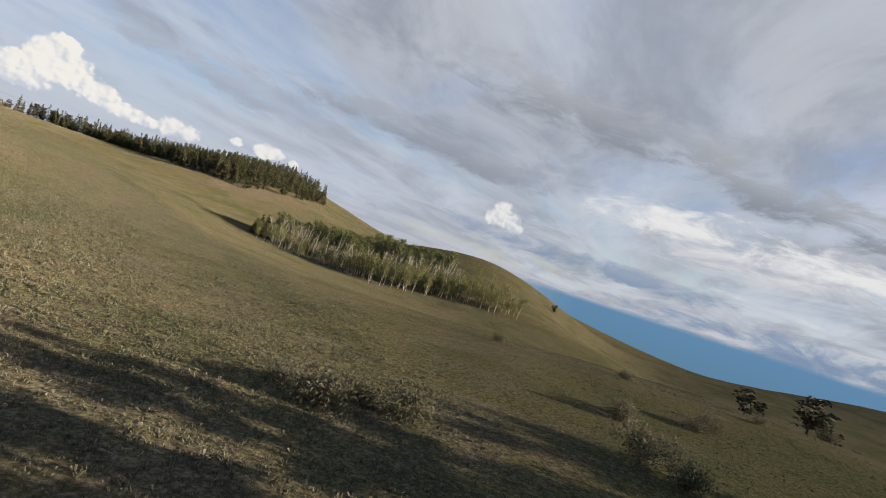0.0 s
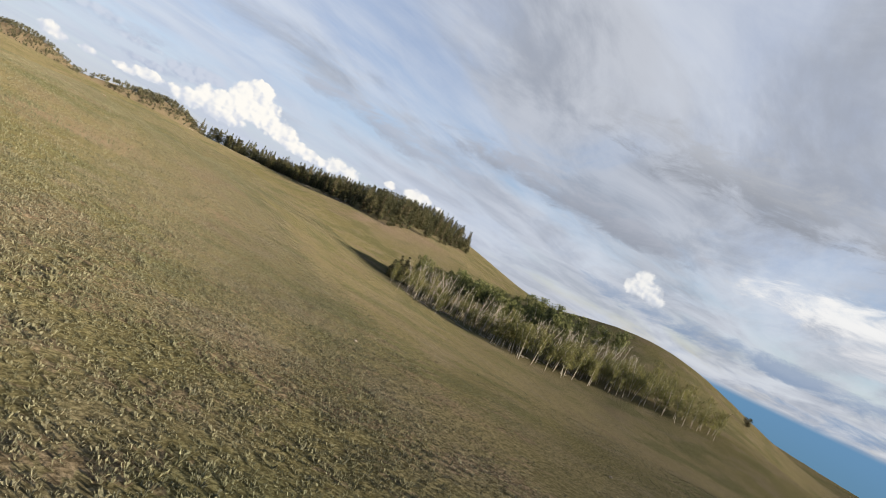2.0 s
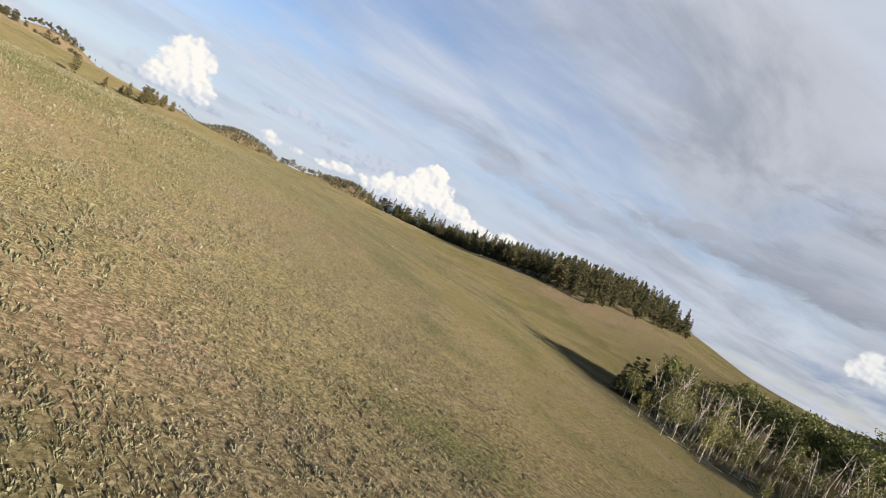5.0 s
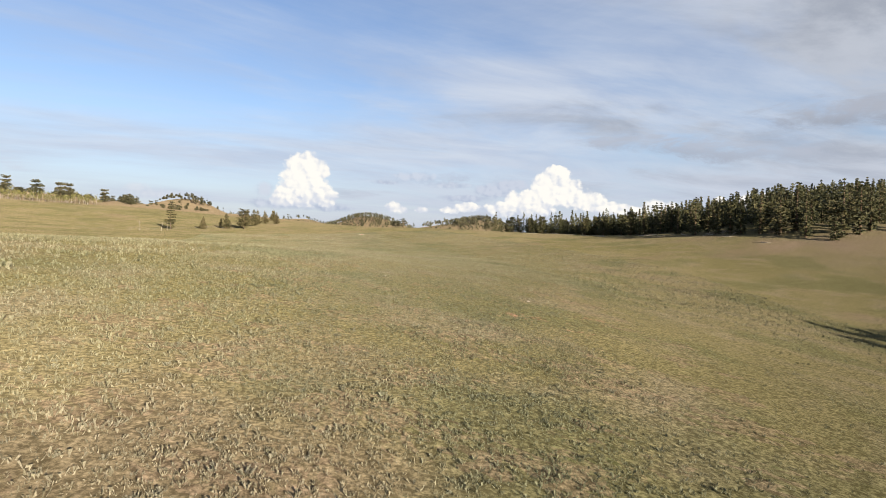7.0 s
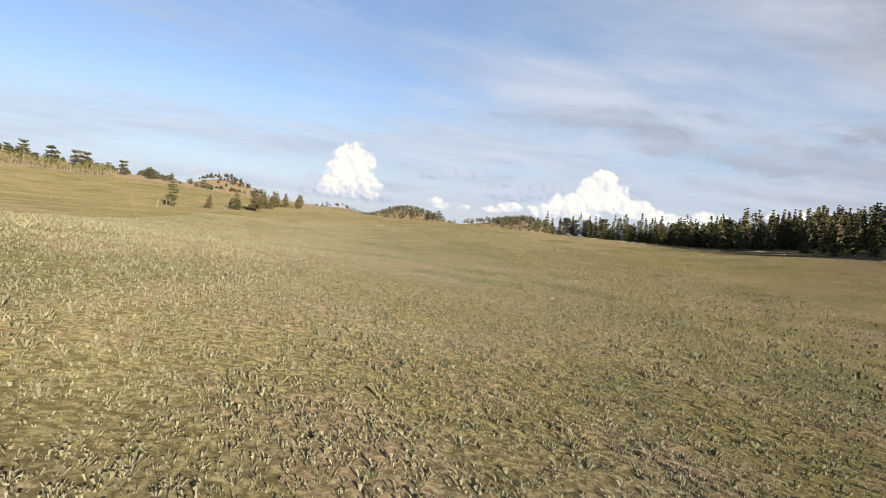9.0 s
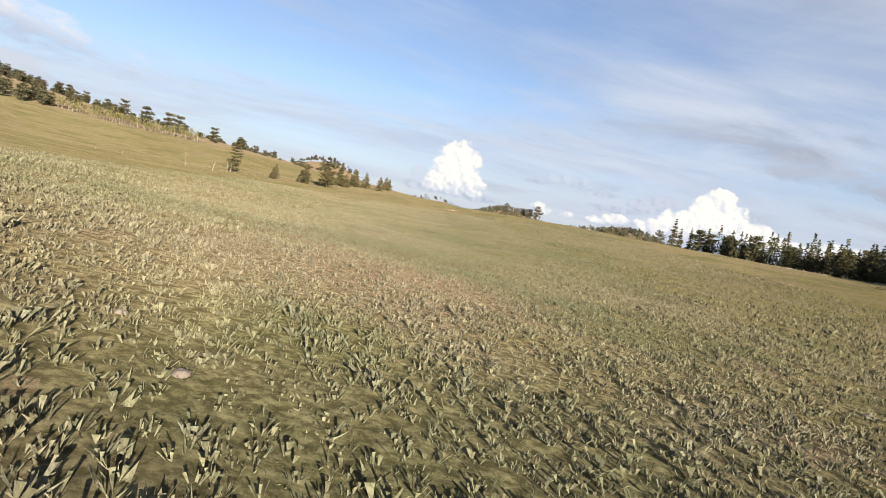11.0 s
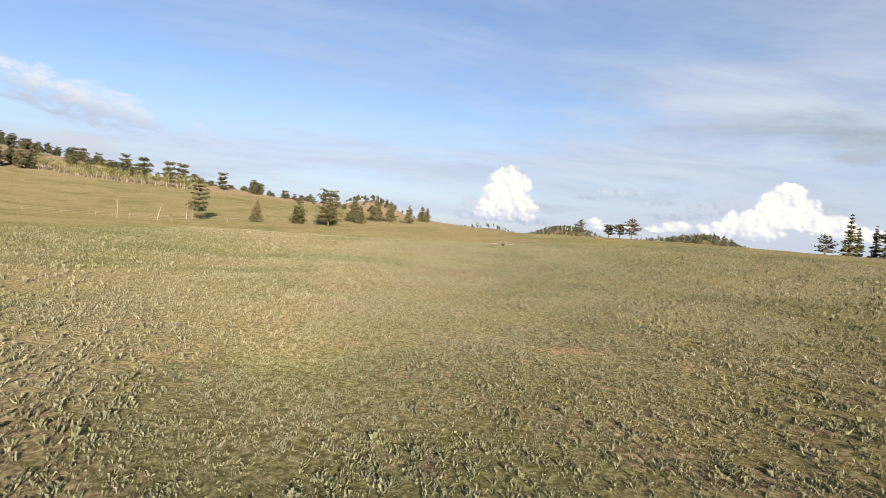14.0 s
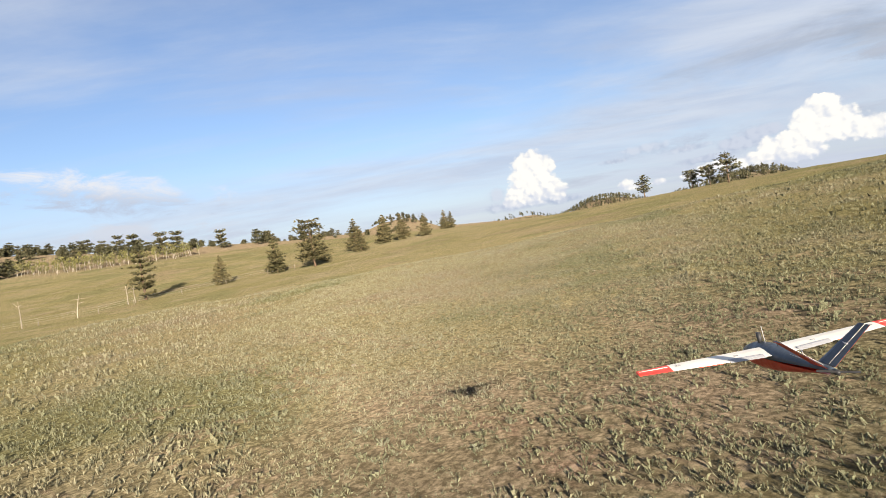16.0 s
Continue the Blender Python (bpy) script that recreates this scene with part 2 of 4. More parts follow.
def pasture_colour(k, p):
    """Olive, straw and reddish patches of the pasture, by place."""
    big = k.noise(k.mapping(p, scale=(1, 0.6, 1), rot=(0, 0, 0.6)), 0.022, 5.0, 0.6)
    mid = k.noise(p, 0.16, 5.0, 0.6)
    col = k.mix(k.ramp(big, 0.38, 0.62), rgb(0.119, 0.113, 0.053), rgb(0.159, 0.142, 0.082))
    col = k.mix(k.ramp(mid, 0.45, 0.70), col, rgb(0.159, 0.141, 0.095))
    col = k.mix(k.math("MULTIPLY", k.ramp(k.noise(p, 0.07, 3.0, 0.5), 0.50, 0.64), 0.75), col, rgb(0.090, 0.097, 0.045))
    col = k.mix(k.math("MULTIPLY", k.ramp(k.noise(k.mapping(p, loc=(40, 7, 0)), 0.045, 4.0, 0.6), 0.55, 0.70), 0.6), col, rgb(0.155, 0.123, 0.091))
    col = k.mix(1.0, col, rgb(1.13, 1.12, 1.03), "MULTIPLY")
    return col, mid


def ground_material():
    m, k, b = material("pasture", 0.95)
    p = world_pos(k)
    b.inputs["Specular IOR Level"].default_value = 0.05
    col, mid = pasture_colour(k, p)
    fine = k.noise(p, 9.0, 8.0, 0.74)
    soil = k.n("ShaderNodeAttribute", name="soil").outputs["Fac"]
    bare = k.ramp(k.math("ADD", k.math("ADD", k.math("MULTIPLY", k.noise(p, 0.5, 3.0), 0.55), k.math("MULTIPLY", k.noise(p, 2.8, 5.0, 0.65), 0.5)), k.math("MULTIPLY", soil, 0.17)), 0.67, 0.80)
    turf_up = k.n("ShaderNodeAttribute", name="turf").outputs["Fac"]
    gap = k.math("MULTIPLY", k.ramp(turf_up, 0.05, 0.45, 1.0, 0.0), 0.55)
    col = k.mix(gap, col, k.mix(k.noise(p, 0.6, 4.0), rgb(0.186, 0.141, 0.098), rgb(0.226, 0.161, 0.118)))
    col = k.mix(k.math("MULTIPLY", bare, k.ramp(turf_up, 0.3, 0.8, 1.0, 0.25)), col, rgb(0.235, 0.145, 0.098))
    dry = k.n("ShaderNodeAttribute", name="dry").outputs["Fac"]
    col = k.mix(k.math("MULTIPLY", dry, k.ramp(mid, 0.3, 0.7, 0.55, 1.0)), col, rgb(0.209, 0.160, 0.113))
    cell = k.n("ShaderNodeTexVoronoi")
    k.put(cell.inputs["Vector"], k.vmath("ADD", k.mapping(p, scale=(1, 1, 0.2)), k.mapping(k.n("ShaderNodeTexNoise").outputs[1], scale=(0.3, 0.3, 0))))
    cell.inputs["Scale"].default_value = 5.5
    clump = k.math("SUBTRACT", 1.0, cell.outputs[0])
    # fine speckle that also paints shade into the hollows between the clumps
    speck_shade = k.math("ADD", k.math("MULTIPLY", clump, 0.22), k.math("MULTIPLY", fine, 1.0))
    col = k.mix(k.ramp(speck_shade, 0.50, 0.77), k.mix(1.0, col, rgb(0.44, 0.44, 0.42), "MULTIPLY"), k.mix(1.0, col, rgb(1.08, 1.08, 1.10), "MULTIPLY"))
    mottle = k.ramp(k.noise(p, 3.0, 5.0, 0.75), 0.38, 0.64)
    col = k.mix(mottle, k.mix(1.0, col, rgb(0.72, 0.72, 0.70), "MULTIPLY"), k.mix(1.0, col, rgb(1.08, 1.08, 1.08), "MULTIPLY"))
    b = rough_diffuse(k, col, 0.75)
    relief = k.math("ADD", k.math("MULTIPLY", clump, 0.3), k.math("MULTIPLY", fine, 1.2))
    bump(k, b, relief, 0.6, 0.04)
    return m


def grass_material(name, low, high, grey):
    m, k, b = material(name, 0.95)
    g = k.n("ShaderNodeNewGeometry")
    p = g.outputs["Position"]
    col, mid = pasture_colour(k, p)
    col = k.mix(grey, col, rgb(0.135, 0.138, 0.112))
    col = k.mix(1.0, col, k.mix(g.outputs["Random Per Island"], rgb(low, low, low * 0.96), rgb(high, high, high * 1.04)), "MULTIPLY")
    grain = k.noise(k.mapping(p, scale=(1, 1, 0.4)), 34.0, 4.0, 0.7)
    col = k.mix(k.ramp(grain, 0.35, 0.65), k.mix(1.0, col, rgb(0.55, 0.55, 0.52), "MULTIPLY"), col)
    b = rough_diffuse(k, col)
    bump(k, b, grain, 0.8, 0.03)
    return m


def plant_material(name, dark, light, third=None, rough=0.8, thin=0.0, island=True, scale=1.5):
    m, k, b = material(name, rough)
    g = k.n("ShaderNodeNewGeometry")
    col = k.mix(g.outputs["Random Per Island"] if island else k.noise(g.outputs["Position"], scale, 3.0), rgb(*dark), rgb(*light))
    if third:
        col = k.mix(k.ramp(k.noise(g.outputs["Position"], 0.35, 4.0), 0.46, 0.62), col, rgb(*third))
    who = k.n("ShaderNodeObjectInfo").outputs["Random"]
    col = k.mix(1.0, col, k.mix(who, rgb(0.78, 0.80, 0.74), rgb(1.18, 1.12, 1.10)), "MULTIPLY")
    k.put(b.inputs["Base Color"], col)
    if thin:
        tr, mx = k.n("ShaderNodeBsdfTranslucent"), k.n("ShaderNodeMixShader")
        k.put(tr.inputs[0], col)
        mx.inputs[0].default_value = thin
        k.put(mx.inputs[1], b.outputs[0])
        k.put(mx.inputs[2], tr.outputs[0])
        k.put(k.t.nodes["Material Output"].inputs[0], mx.outputs[0])
    return m


def bark_material(name, a, c, scale=6.0, stretch=0.2):
    m, k, b = material(name, 0.9)
    p = k.n("ShaderNodeTexCoord").outputs["Object"]
    n1 = k.noise(k.mapping(p, scale=(1, 1, stretch)), scale, 5.0, 0.65)
    k.put(b.inputs["Base Color"], k.mix(k.ramp(n1, 0.35, 0.7), rgb(*a), rgb(*c)))
    bump(k, b, n1, 0.6, 0.03)
    return m


def paint_material(name, color, rough=0.45, dirt=0.15):
    m, k, b = material(name, rough)
    p = k.n("ShaderNodeTexCoord").outputs["Object"]
    n1 = k.noise(p, 7.0, 5.0, 0.6)
    worn = tuple(c * (1 - dirt) for c in color)
    k.put(b.inputs["Base Color"], k.mix(k.ramp(n1, 0.4, 0.7), rgb(*color), rgb(*worn)))
    k.put(b.inputs["Roughness"], k.ramp(k.noise(p, 25.0, 3.0), 0.3, 0.7, rough - 0.08, rough + 0.12))
    bump(k, b, k.noise(p, 60.0, 2.0), 0.08, 0.002)
    b.inputs["Specular IOR Level"].default_value = 0.45
    return m


M_GROUND = ground_material()
M_GRASS = grass_material("bunchgrass", 0.68, 1.60, 0.42)
M_SAGE = grass_material("sage_leaves", 0.75, 1.45, 0.60)
M_SHRUB = plant_material("shrub_leaves", (0.05, 0.052, 0.03), (0.14, 0.13, 0.085), None, 0.85, 0.2)
M_CONIFER = plant_material("conifer_needles", (0.018, 0.024, 0.011), (0.105, 0.098, 0.045), None, 0.75)
M_PINE = plant_material("pine_needles", (0.036, 0.036, 0.017), (0.140, 0.120, 0.058), None, 0.75)
M_JUNIPER = plant_material("juniper_foliage", (0.022, 0.026, 0.015), (0.098, 0.090, 0.048), None, 0.8)
M_ASPEN = plant_material("aspen_leaves", (0.065, 0.072, 0.026), (0.205, 0.195, 0.075), None, 0.7, 0.3)
M_ASPEN_DARK = plant_material("dark_aspen_leaves", (0.052, 0.066, 0.024), (0.155, 0.165, 0.062), None, 0.7, 0.2)
M_PALE_BARK = bark_material("pale_aspen_bark", (0.20, 0.175, 0.14), (0.48, 0.44, 0.37), 5.0, 0.6)
M_BARK = bark_material("brown_bark", (0.07, 0.05, 0.035), (0.19, 0.13, 0.085))
M_DEADWOOD = bark_material("weathered_deadwood", (0.16, 0.135, 0.105), (0.34, 0.30, 0.24), 4.0, 0.1)
M_POST = bark_material("grey_post_wood", (0.12, 0.10, 0.08), (0.28, 0.25, 0.20), 5.0, 0.2)
M_ROCK = bark_material("lichen_rock", (0.13, 0.11, 0.09), (0.30, 0.26, 0.21), 3.0, 1.0)
M_RED = paint_material("red_film", (0.62, 0.045, 0.022), 0.40)
M_WHITE = paint_material("white_film", (0.66, 0.63, 0.57), 0.45, 0.10)
M_SLATE = paint_material("slate_blue_paint", (0.045, 0.058, 0.075), 0.42, 0.3)
M_BLACK = paint_material("black_plastic", (0.018, 0.018, 0.020), 0.5, 0.1)
M_METAL = paint_material("grey_metal", (0.30, 0.30, 0.31), 0.3, 0.1)
M_WIRE = paint_material("fence_wire", (0.22, 0.21, 0.19), 0.5, 0.2)

# ---------------------------------------------------------------- mesh helpers
RNG = np.random.default_rng(11)


def mesh_from(name, verts, faces, mat, smooth=False):
    """A mesh from numpy arrays: verts (n, 3) and triangles (m, 3)."""
    verts, faces = np.asarray(verts, np.float32), np.asarray(faces, np.int32)
    me = bpy.data.meshes.new(name)
    me.vertices.add(len(verts))
    me.vertices.foreach_set("co", verts.ravel())
    me.loops.add(faces.size)
    me.loops.foreach_set("vertex_index", faces.ravel())
    me.polygons.add(len(faces))
    me.polygons.foreach_set("loop_start", np.arange(0, faces.size, 3, dtype=np.int32))
    me.update(calc_edges=True)
    me.validate()
    me.materials.append(mat)
    if smooth:
        me.polygons.foreach_set("use_smooth", np.ones(len(faces), bool))
    return me


def part(name, bm, mat, parent, label="", smooth=False):
    """Links a bmesh, or a finished mesh, as one mesh object under a thing or under a part."""
    if isinstance(bm, bpy.types.Mesh):
        me = bm
    else:
        me = bpy.data.meshes.new(name)
        bm.normal_update()
        bm.to_mesh(me)
        bm.free()
        me.materials.append(mat)
        if smooth:
            me.polygons.foreach_set("use_smooth", np.ones(len(me.polygons), bool))
    ob = new(name, me)
    ob.parent = parent
    if label:
        tagged(ob, label)
    return ob


def stick(points, radii, sides=6, cap=True):
    """Vertices and triangles of a tapered, bent rod through points."""
    pts = [Vector(p) for p in points]
    vs, fs = [], []
    for i, p in enumerate(pts):
        way = (pts[min(i + 1, len(pts) - 1)] - pts[max(i - 1, 0)]).normalized()
        a = way.orthogonal().normalized()
        c = way.cross(a)
        for s in range(sides):
            g = 2 * math.pi * s / sides
            vs.append(p + radii[i] * (math.cos(g) * a + math.sin(g) * c))
    for i in range(len(pts) - 1):
        for s in range(sides):
            a, b2 = i * sides + s, i * sides + (s + 1) % sides
            fs += [(a, b2, b2 + sides), (a, b2 + sides, a + sides)]
    if cap:
        n = (len(pts) - 1) * sides
        fs += [(n, n + s, n + s + 1) for s in range(1, sides - 1)]
        fs += [(0, s + 1, s) for s in range(1, sides - 1)]
    return [tuple(v) for v in vs], fs


class Soup:
    """Collects vertices and triangles of one mesh."""

    def __init__(self):
        self.v, self.f, self.n = [], [], 0

    def add(self, v, f):
        v = np.asarray(v, float).reshape(-1, 3)
        self.v.append(v)
        self.f.append(np.asarray(f, int).reshape(-1, 3) + self.n)
        self.n += len(v)

    def tris(self, centre, size, way=None, flat=0.0):
        """Loose leaf or needle triangles, one at each centre."""
        centre = np.asarray(centre, float).reshape(-1, 3)
        n = len(centre)
        d = RNG.normal(size=(n, 3))
        if way is not None:
            d = d * 0.55 + np.asarray(way) * 1.0
        d[:, 2] *= 1 - flat
        d /= np.linalg.norm(d, axis=1, keepdims=True) + 1e-9
        o = np.cross(d, RNG.normal(size=(n, 3)))
        o /= np.linalg.norm(o, axis=1, keepdims=True) + 1e-9
        s = np.asarray(size).reshape(-1, 1) * RNG.uniform(0.6, 1.3, (n, 1))
        v = np.stack([centre - d * s * 0.5 - o * s * 0.30, centre - d * s * 0.5 + o * s * 0.30, centre + d * s * 0.7], 1)
        self.add(v.reshape(-1, 3), np.arange(3 * n).reshape(-1, 3))

    def mesh(self, name, mat, smooth=False):
        return mesh_from(name, np.concatenate(self.v), np.concatenate(self.f), mat, smooth)


# ---------------------------------------------------------------- the lie of the land
PLANE = (2.285, -0.04299, 0.02908)
# hills and hollows: x, y, height, spread
HILLS_NEAR = [
    (200, 140, 7.4, 70), (-160, 220, -6.8, 70), (160, -20, 19.5, 45), (80, 20, -8.3, 45), (-40, 140, -2.4, 45),
    (-160, 340, 1.3, 45), (-40, -180, 1.9, 45), (200, -100, 3.3, 45), (40, -60, -4.4, 45), (160, 220, 11.0, 45),
    (160, 60, 4.5, 45), (120, 140, 6.3, 45), (108, 152, 1.7, 24), (0, 300, 3.3, 45), (-120, 100, -2.0, 45),
    (-80, -100, -0.5, 45), (0, 20, 3.3, 45), (40, 100, -1.4, 45), (-40, 220, -1.2, 45), (240, 220, 6.2, 45),
    (40, -140, 5.8, 45)]
HILLS_EAST = [
    (160, -65, -14.3, 32), (125, -95, 8.0, 36), (110, -130, -14.0, 45), (300, -172, 19.0, 50), (205, -60, -4.5, 40),
    (180, 80, -8.8, 30), (240, 180, -4.7, 40), (215, 215, 9.2, 40), (58, 252, 1.8, 34), (32, -151, 1.4, 22)]
HILLS_FAR = [
    (-40, 700, 0.7, 180), (-480, 420, 18.6, 110), (-440, 980, 36.7, 45), (200, -220, -2.7, 45), (440, 220, 23.4, 110),
    (-440, 740, 14.2, 110), (240, 60, 6.0, 45), (-280, -60, 1.6, 110), (40, 220, 1.6, 45), (-280, 420, 5.7, 70),
    (440, 20, 2.1, 110), (-80, -220, 2.6, 45), (240, -20, -5.9, 45), (-320, 140, 1.8, 70), (-240, 1885, 42.7, 62),
    (-330, 1900, 9.3, 70), (-130, 1900, 22.3, 70), (111, 1475, 32.0, 62), (-268, 1170, 18.3, 50)]
HILLS_NORTH_WEST = [
    (-470, 330, 9.2, 60), (-560, 400, 4.8, 90), (60, 1500, 1.8, 60), (170, 1480, 23.0, 50), (0, 1500, 21.6, 60),
    (-190, 1170, -19.5, 40), (-240, 780, 2.7, 60), (-150, 1895, 9.0, 50)]


def height(x, y):
    """Ground height; x and y may be arrays."""
    x, y = np.asarray(x, float), np.asarray(y, float)
    # the slope levels out far away
    far = 700.0
    z = PLANE[0] + PLANE[1] * far * np.tanh(x / far) + PLANE[2] * far * np.tanh(y / far)
    for hx, hy, hz, hr in HILLS_NEAR + HILLS_EAST + HILLS_FAR + HILLS_NORTH_WEST:
        z = z + hz * np.exp(-((x - hx) ** 2 + (y - hy) ** 2) / (2.0 * hr * hr))
    # the land falls away to the plains in the east
    z = z - 330.0 * (1 - np.exp(-np.maximum(x - 240.0, 0.0) ** 2 / 1.6e6)) - 0.02 * np.minimum(np.maximum(x - 200.0, 0.0), 700.0)
    z = z + 0.10 * np.sin(x * 0.31 + 1.3 * np.sin(y * 0.17)) * np.sin(y * 0.27 + 0.7)
    z = z + 0.05 * np.sin(x * 0.83 + y * 0.41) * np.sin(y * 0.77 - x * 0.22)
    return z


def on_ground(x, y, sink=0.05):
    return float(height(x, y)) - sink


def spread(core_lo, core_hi, step, reach):
    """Grid lines, close in the core and wider and wider outside."""
    core = list(np.arange(core_lo, core_hi + step, step))
    lo, hi, s = [], [], step
    a, b2 = core[0], core[-1]
    while a > -reach or b2 < reach:
        s *= 1.085
        a, b2 = a - s, b2 + s
        lo.append(a)
        hi.append(b2)
    return np.array(lo[::-1] + core + hi)


# bare red soil and dry straw-coloured ground: x, y, radius
SOIL_SPOTS = [(-37, -130, 3.0), (-33, -128, 2.5), (9, 15, 2.5), (7, 12, 3.0), (8, 9, 2.5), (5, 12, 2.0), (-5.5, 83, 2.5), (-13, 86, 4.0), (-7, 81.5, 3.0),
              (-17, 107, 3.0), (-18.2, 153, 1.6), (-15.6, 154.6, 1.4), (-25.6, 184, 2.0), (-29.8, 182, 3.0), (-13.4, -51, 3.0), (-9.5, 93.5, 1.3), (-7.0, 93.0, 1.0), (-4.0, 94.5, 1.2), (-5.0, 97.5, 1.0), (-13, 96, 1.5)]
DRY_SPOTS = [(-29, -38, 6.0), (-24, -32, 6.0), (-34, -40, 5.0), (-27, 184, 5.0), (-31, 182, 5.0), (-25, 190, 5.0), (-13.4, -51, 5.0), (-6, 84, 5.0), (-10, 90, 6.0), (-4, 90, 4.0), (-10, 99, 5.0), (-14, 106, 4.0), (100, 112, 15.0), (120, 112, 13.0), (88, 118, 9.0)]


def spots(x, y, rows):
    w = np.zeros_like(x)
    for sx, sy, r in rows:
        w = np.maximum(w, np.exp(-((x - sx) ** 2 + (y - sy) ** 2) / (1.1 * r * r)))
    return w


def make_ground():
    gx, gy = spread(-130, 130, 2.0, 4600), spread(-180, 300, 2.0, 4600)
    x, y = np.meshgrid(gx, gy)
    z = height(x, y)
    v = np.stack([x.ravel(), y.ravel(), z.ravel()], 1)
    nx, ny = len(gx), len(gy)
    i = (np.arange(ny - 1)[:, None] * nx + np.arange(nx - 1)[None, :]).ravel()
    f = np.concatenate([np.stack([i, i + 1, i + nx + 1], 1), np.stack([i, i + nx + 1, i + nx], 1)])
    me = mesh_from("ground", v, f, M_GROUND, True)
    lift = me.attributes.new("turf", "FLOAT", "POINT")
    lift.data.foreach_set("value", np.full(len(v), 0.3, np.float32))
    for name, rows in (("soil", SOIL_SPOTS), ("dry", DRY_SPOTS)):
        at = me.attributes.new(name, "FLOAT", "POINT")
        w = spots(x.ravel(), y.ravel(), rows)
        if name == "dry":      # the stony western ridge and the far hills are bare and tan
            foot = np.interp(x.ravel(), [-600, -300, -250, -220, -170], [300, 316, 330, 360, 430])
            w = np.maximum(w, np.clip((y.ravel() - foot) / 18, 0, 0.95) * np.clip((-165 - x.ravel()) / 30, 0, 1))
            w = np.maximum(w, np.clip((y.ravel() - 560) / 300, 0, 0.8))
        at.data.foreach_set("value", w.astype(np.float32))
    return tagged(new("ground", me), "rolling olive and straw-coloured dry grass pasture with red soil", "ground", kind="structure")


make_ground()

# ---------------------------------------------------------------- trees
def conifer(name, tall, wide, levels, seed, needles, trunk_mat, bare=0.10, gaps=0.15, round_top=0.0, per=6, size=0.5, droop=0.25, thick=2.6):
    """Trunk and crown meshes of a conifer: whorls of limbs that carry sprays of needles."""
    rng = np.random.default_rng(seed)
    trunk, crown = Soup(), Soup()
    lean = rng.normal(0, 0.012, 2) * tall
    pts = [(lean[0] * t * t, lean[1] * t * t, tall * t) for t in (0, 0.3, 0.6, 0.85, 0.99)]
    r0 = 0.020 * tall + 0.04
    trunk.add(*stick(pts, [r0 * 1.25, r0, r0 * 0.62, r0 * 0.28, 0.015], 7))
    for i in range(levels):
        t = bare + (1 - bare) * (i + rng.uniform(0, 0.6)) / levels
        prof = (1 - t) ** 0.75 if round_top <= 0 else math.sqrt(max(0.0, 1 - abs(2 * (t - bare) / (1 - bare) - 0.75) ** 2.4 / 1.9))
        if round_top <= 0 and t < bare + 0.14:
            prof *= 0.55 + 3.2 * (t - bare)
        for j in range(per):
            if rng.random() < gaps:
                continue
            a = 2 * math.pi * (j + rng.uniform(-0.4, 0.4)) / per + i * 1.9
            reach = wide * prof * rng.uniform(0.55, 1.12)
            if reach < 0.12:
                reach = 0.12
            z = t * tall
            lx, ly = lean[0] * t * t, lean[1] * t * t
            out = np.array([math.cos(a), math.sin(a), 0.0])
            tip = np.array([lx, ly, z]) + out * reach + np.array([0, 0, reach * (0.30 * t - droop + rng.uniform(-0.1, 0.15))])
            trunk.add(*stick([(lx, ly, z), tuple(tip)], [max(0.012, 0.016 * reach + 0.012), 0.008], 3, False))
            n = max(3, int(thick * reach / size) + 2)
            u = rng.uniform(0.25, 1.05, n)
            c = np.array([lx, ly, z]) + (tip - np.array([lx, ly, z])) * u[:, None]
            c += rng.normal(0, 0.20 * size + 0.10 * reach, (n, 3)) * np.array([1, 1, 0.5])
            crown.tris(c, np.full(n, size) * (0.8 + 0.5 * reach / max(wide, 0.1)), out, 0.45)
    n = 6
    crown.tris(np.array([lean[0], lean[1], tall * 0.98]) + rng.normal(0, 0.08, (n, 3)), np.full(n, size * 0.7), np.array([0, 0, 1.0]))
    return trunk.mesh(name + "_trunk", trunk_mat), crown.mesh(name + "_crown", needles)


def bent(rng, p0, way, length, bend, n=4):
    pts, d = [np.array(p0, float)], np.array(way, float)
    for _ in range(n):
        d = d + rng.normal(0, bend, 3)
        d /= np.linalg.norm(d)
        pts.append(pts[-1] + d * length / n)
    return pts


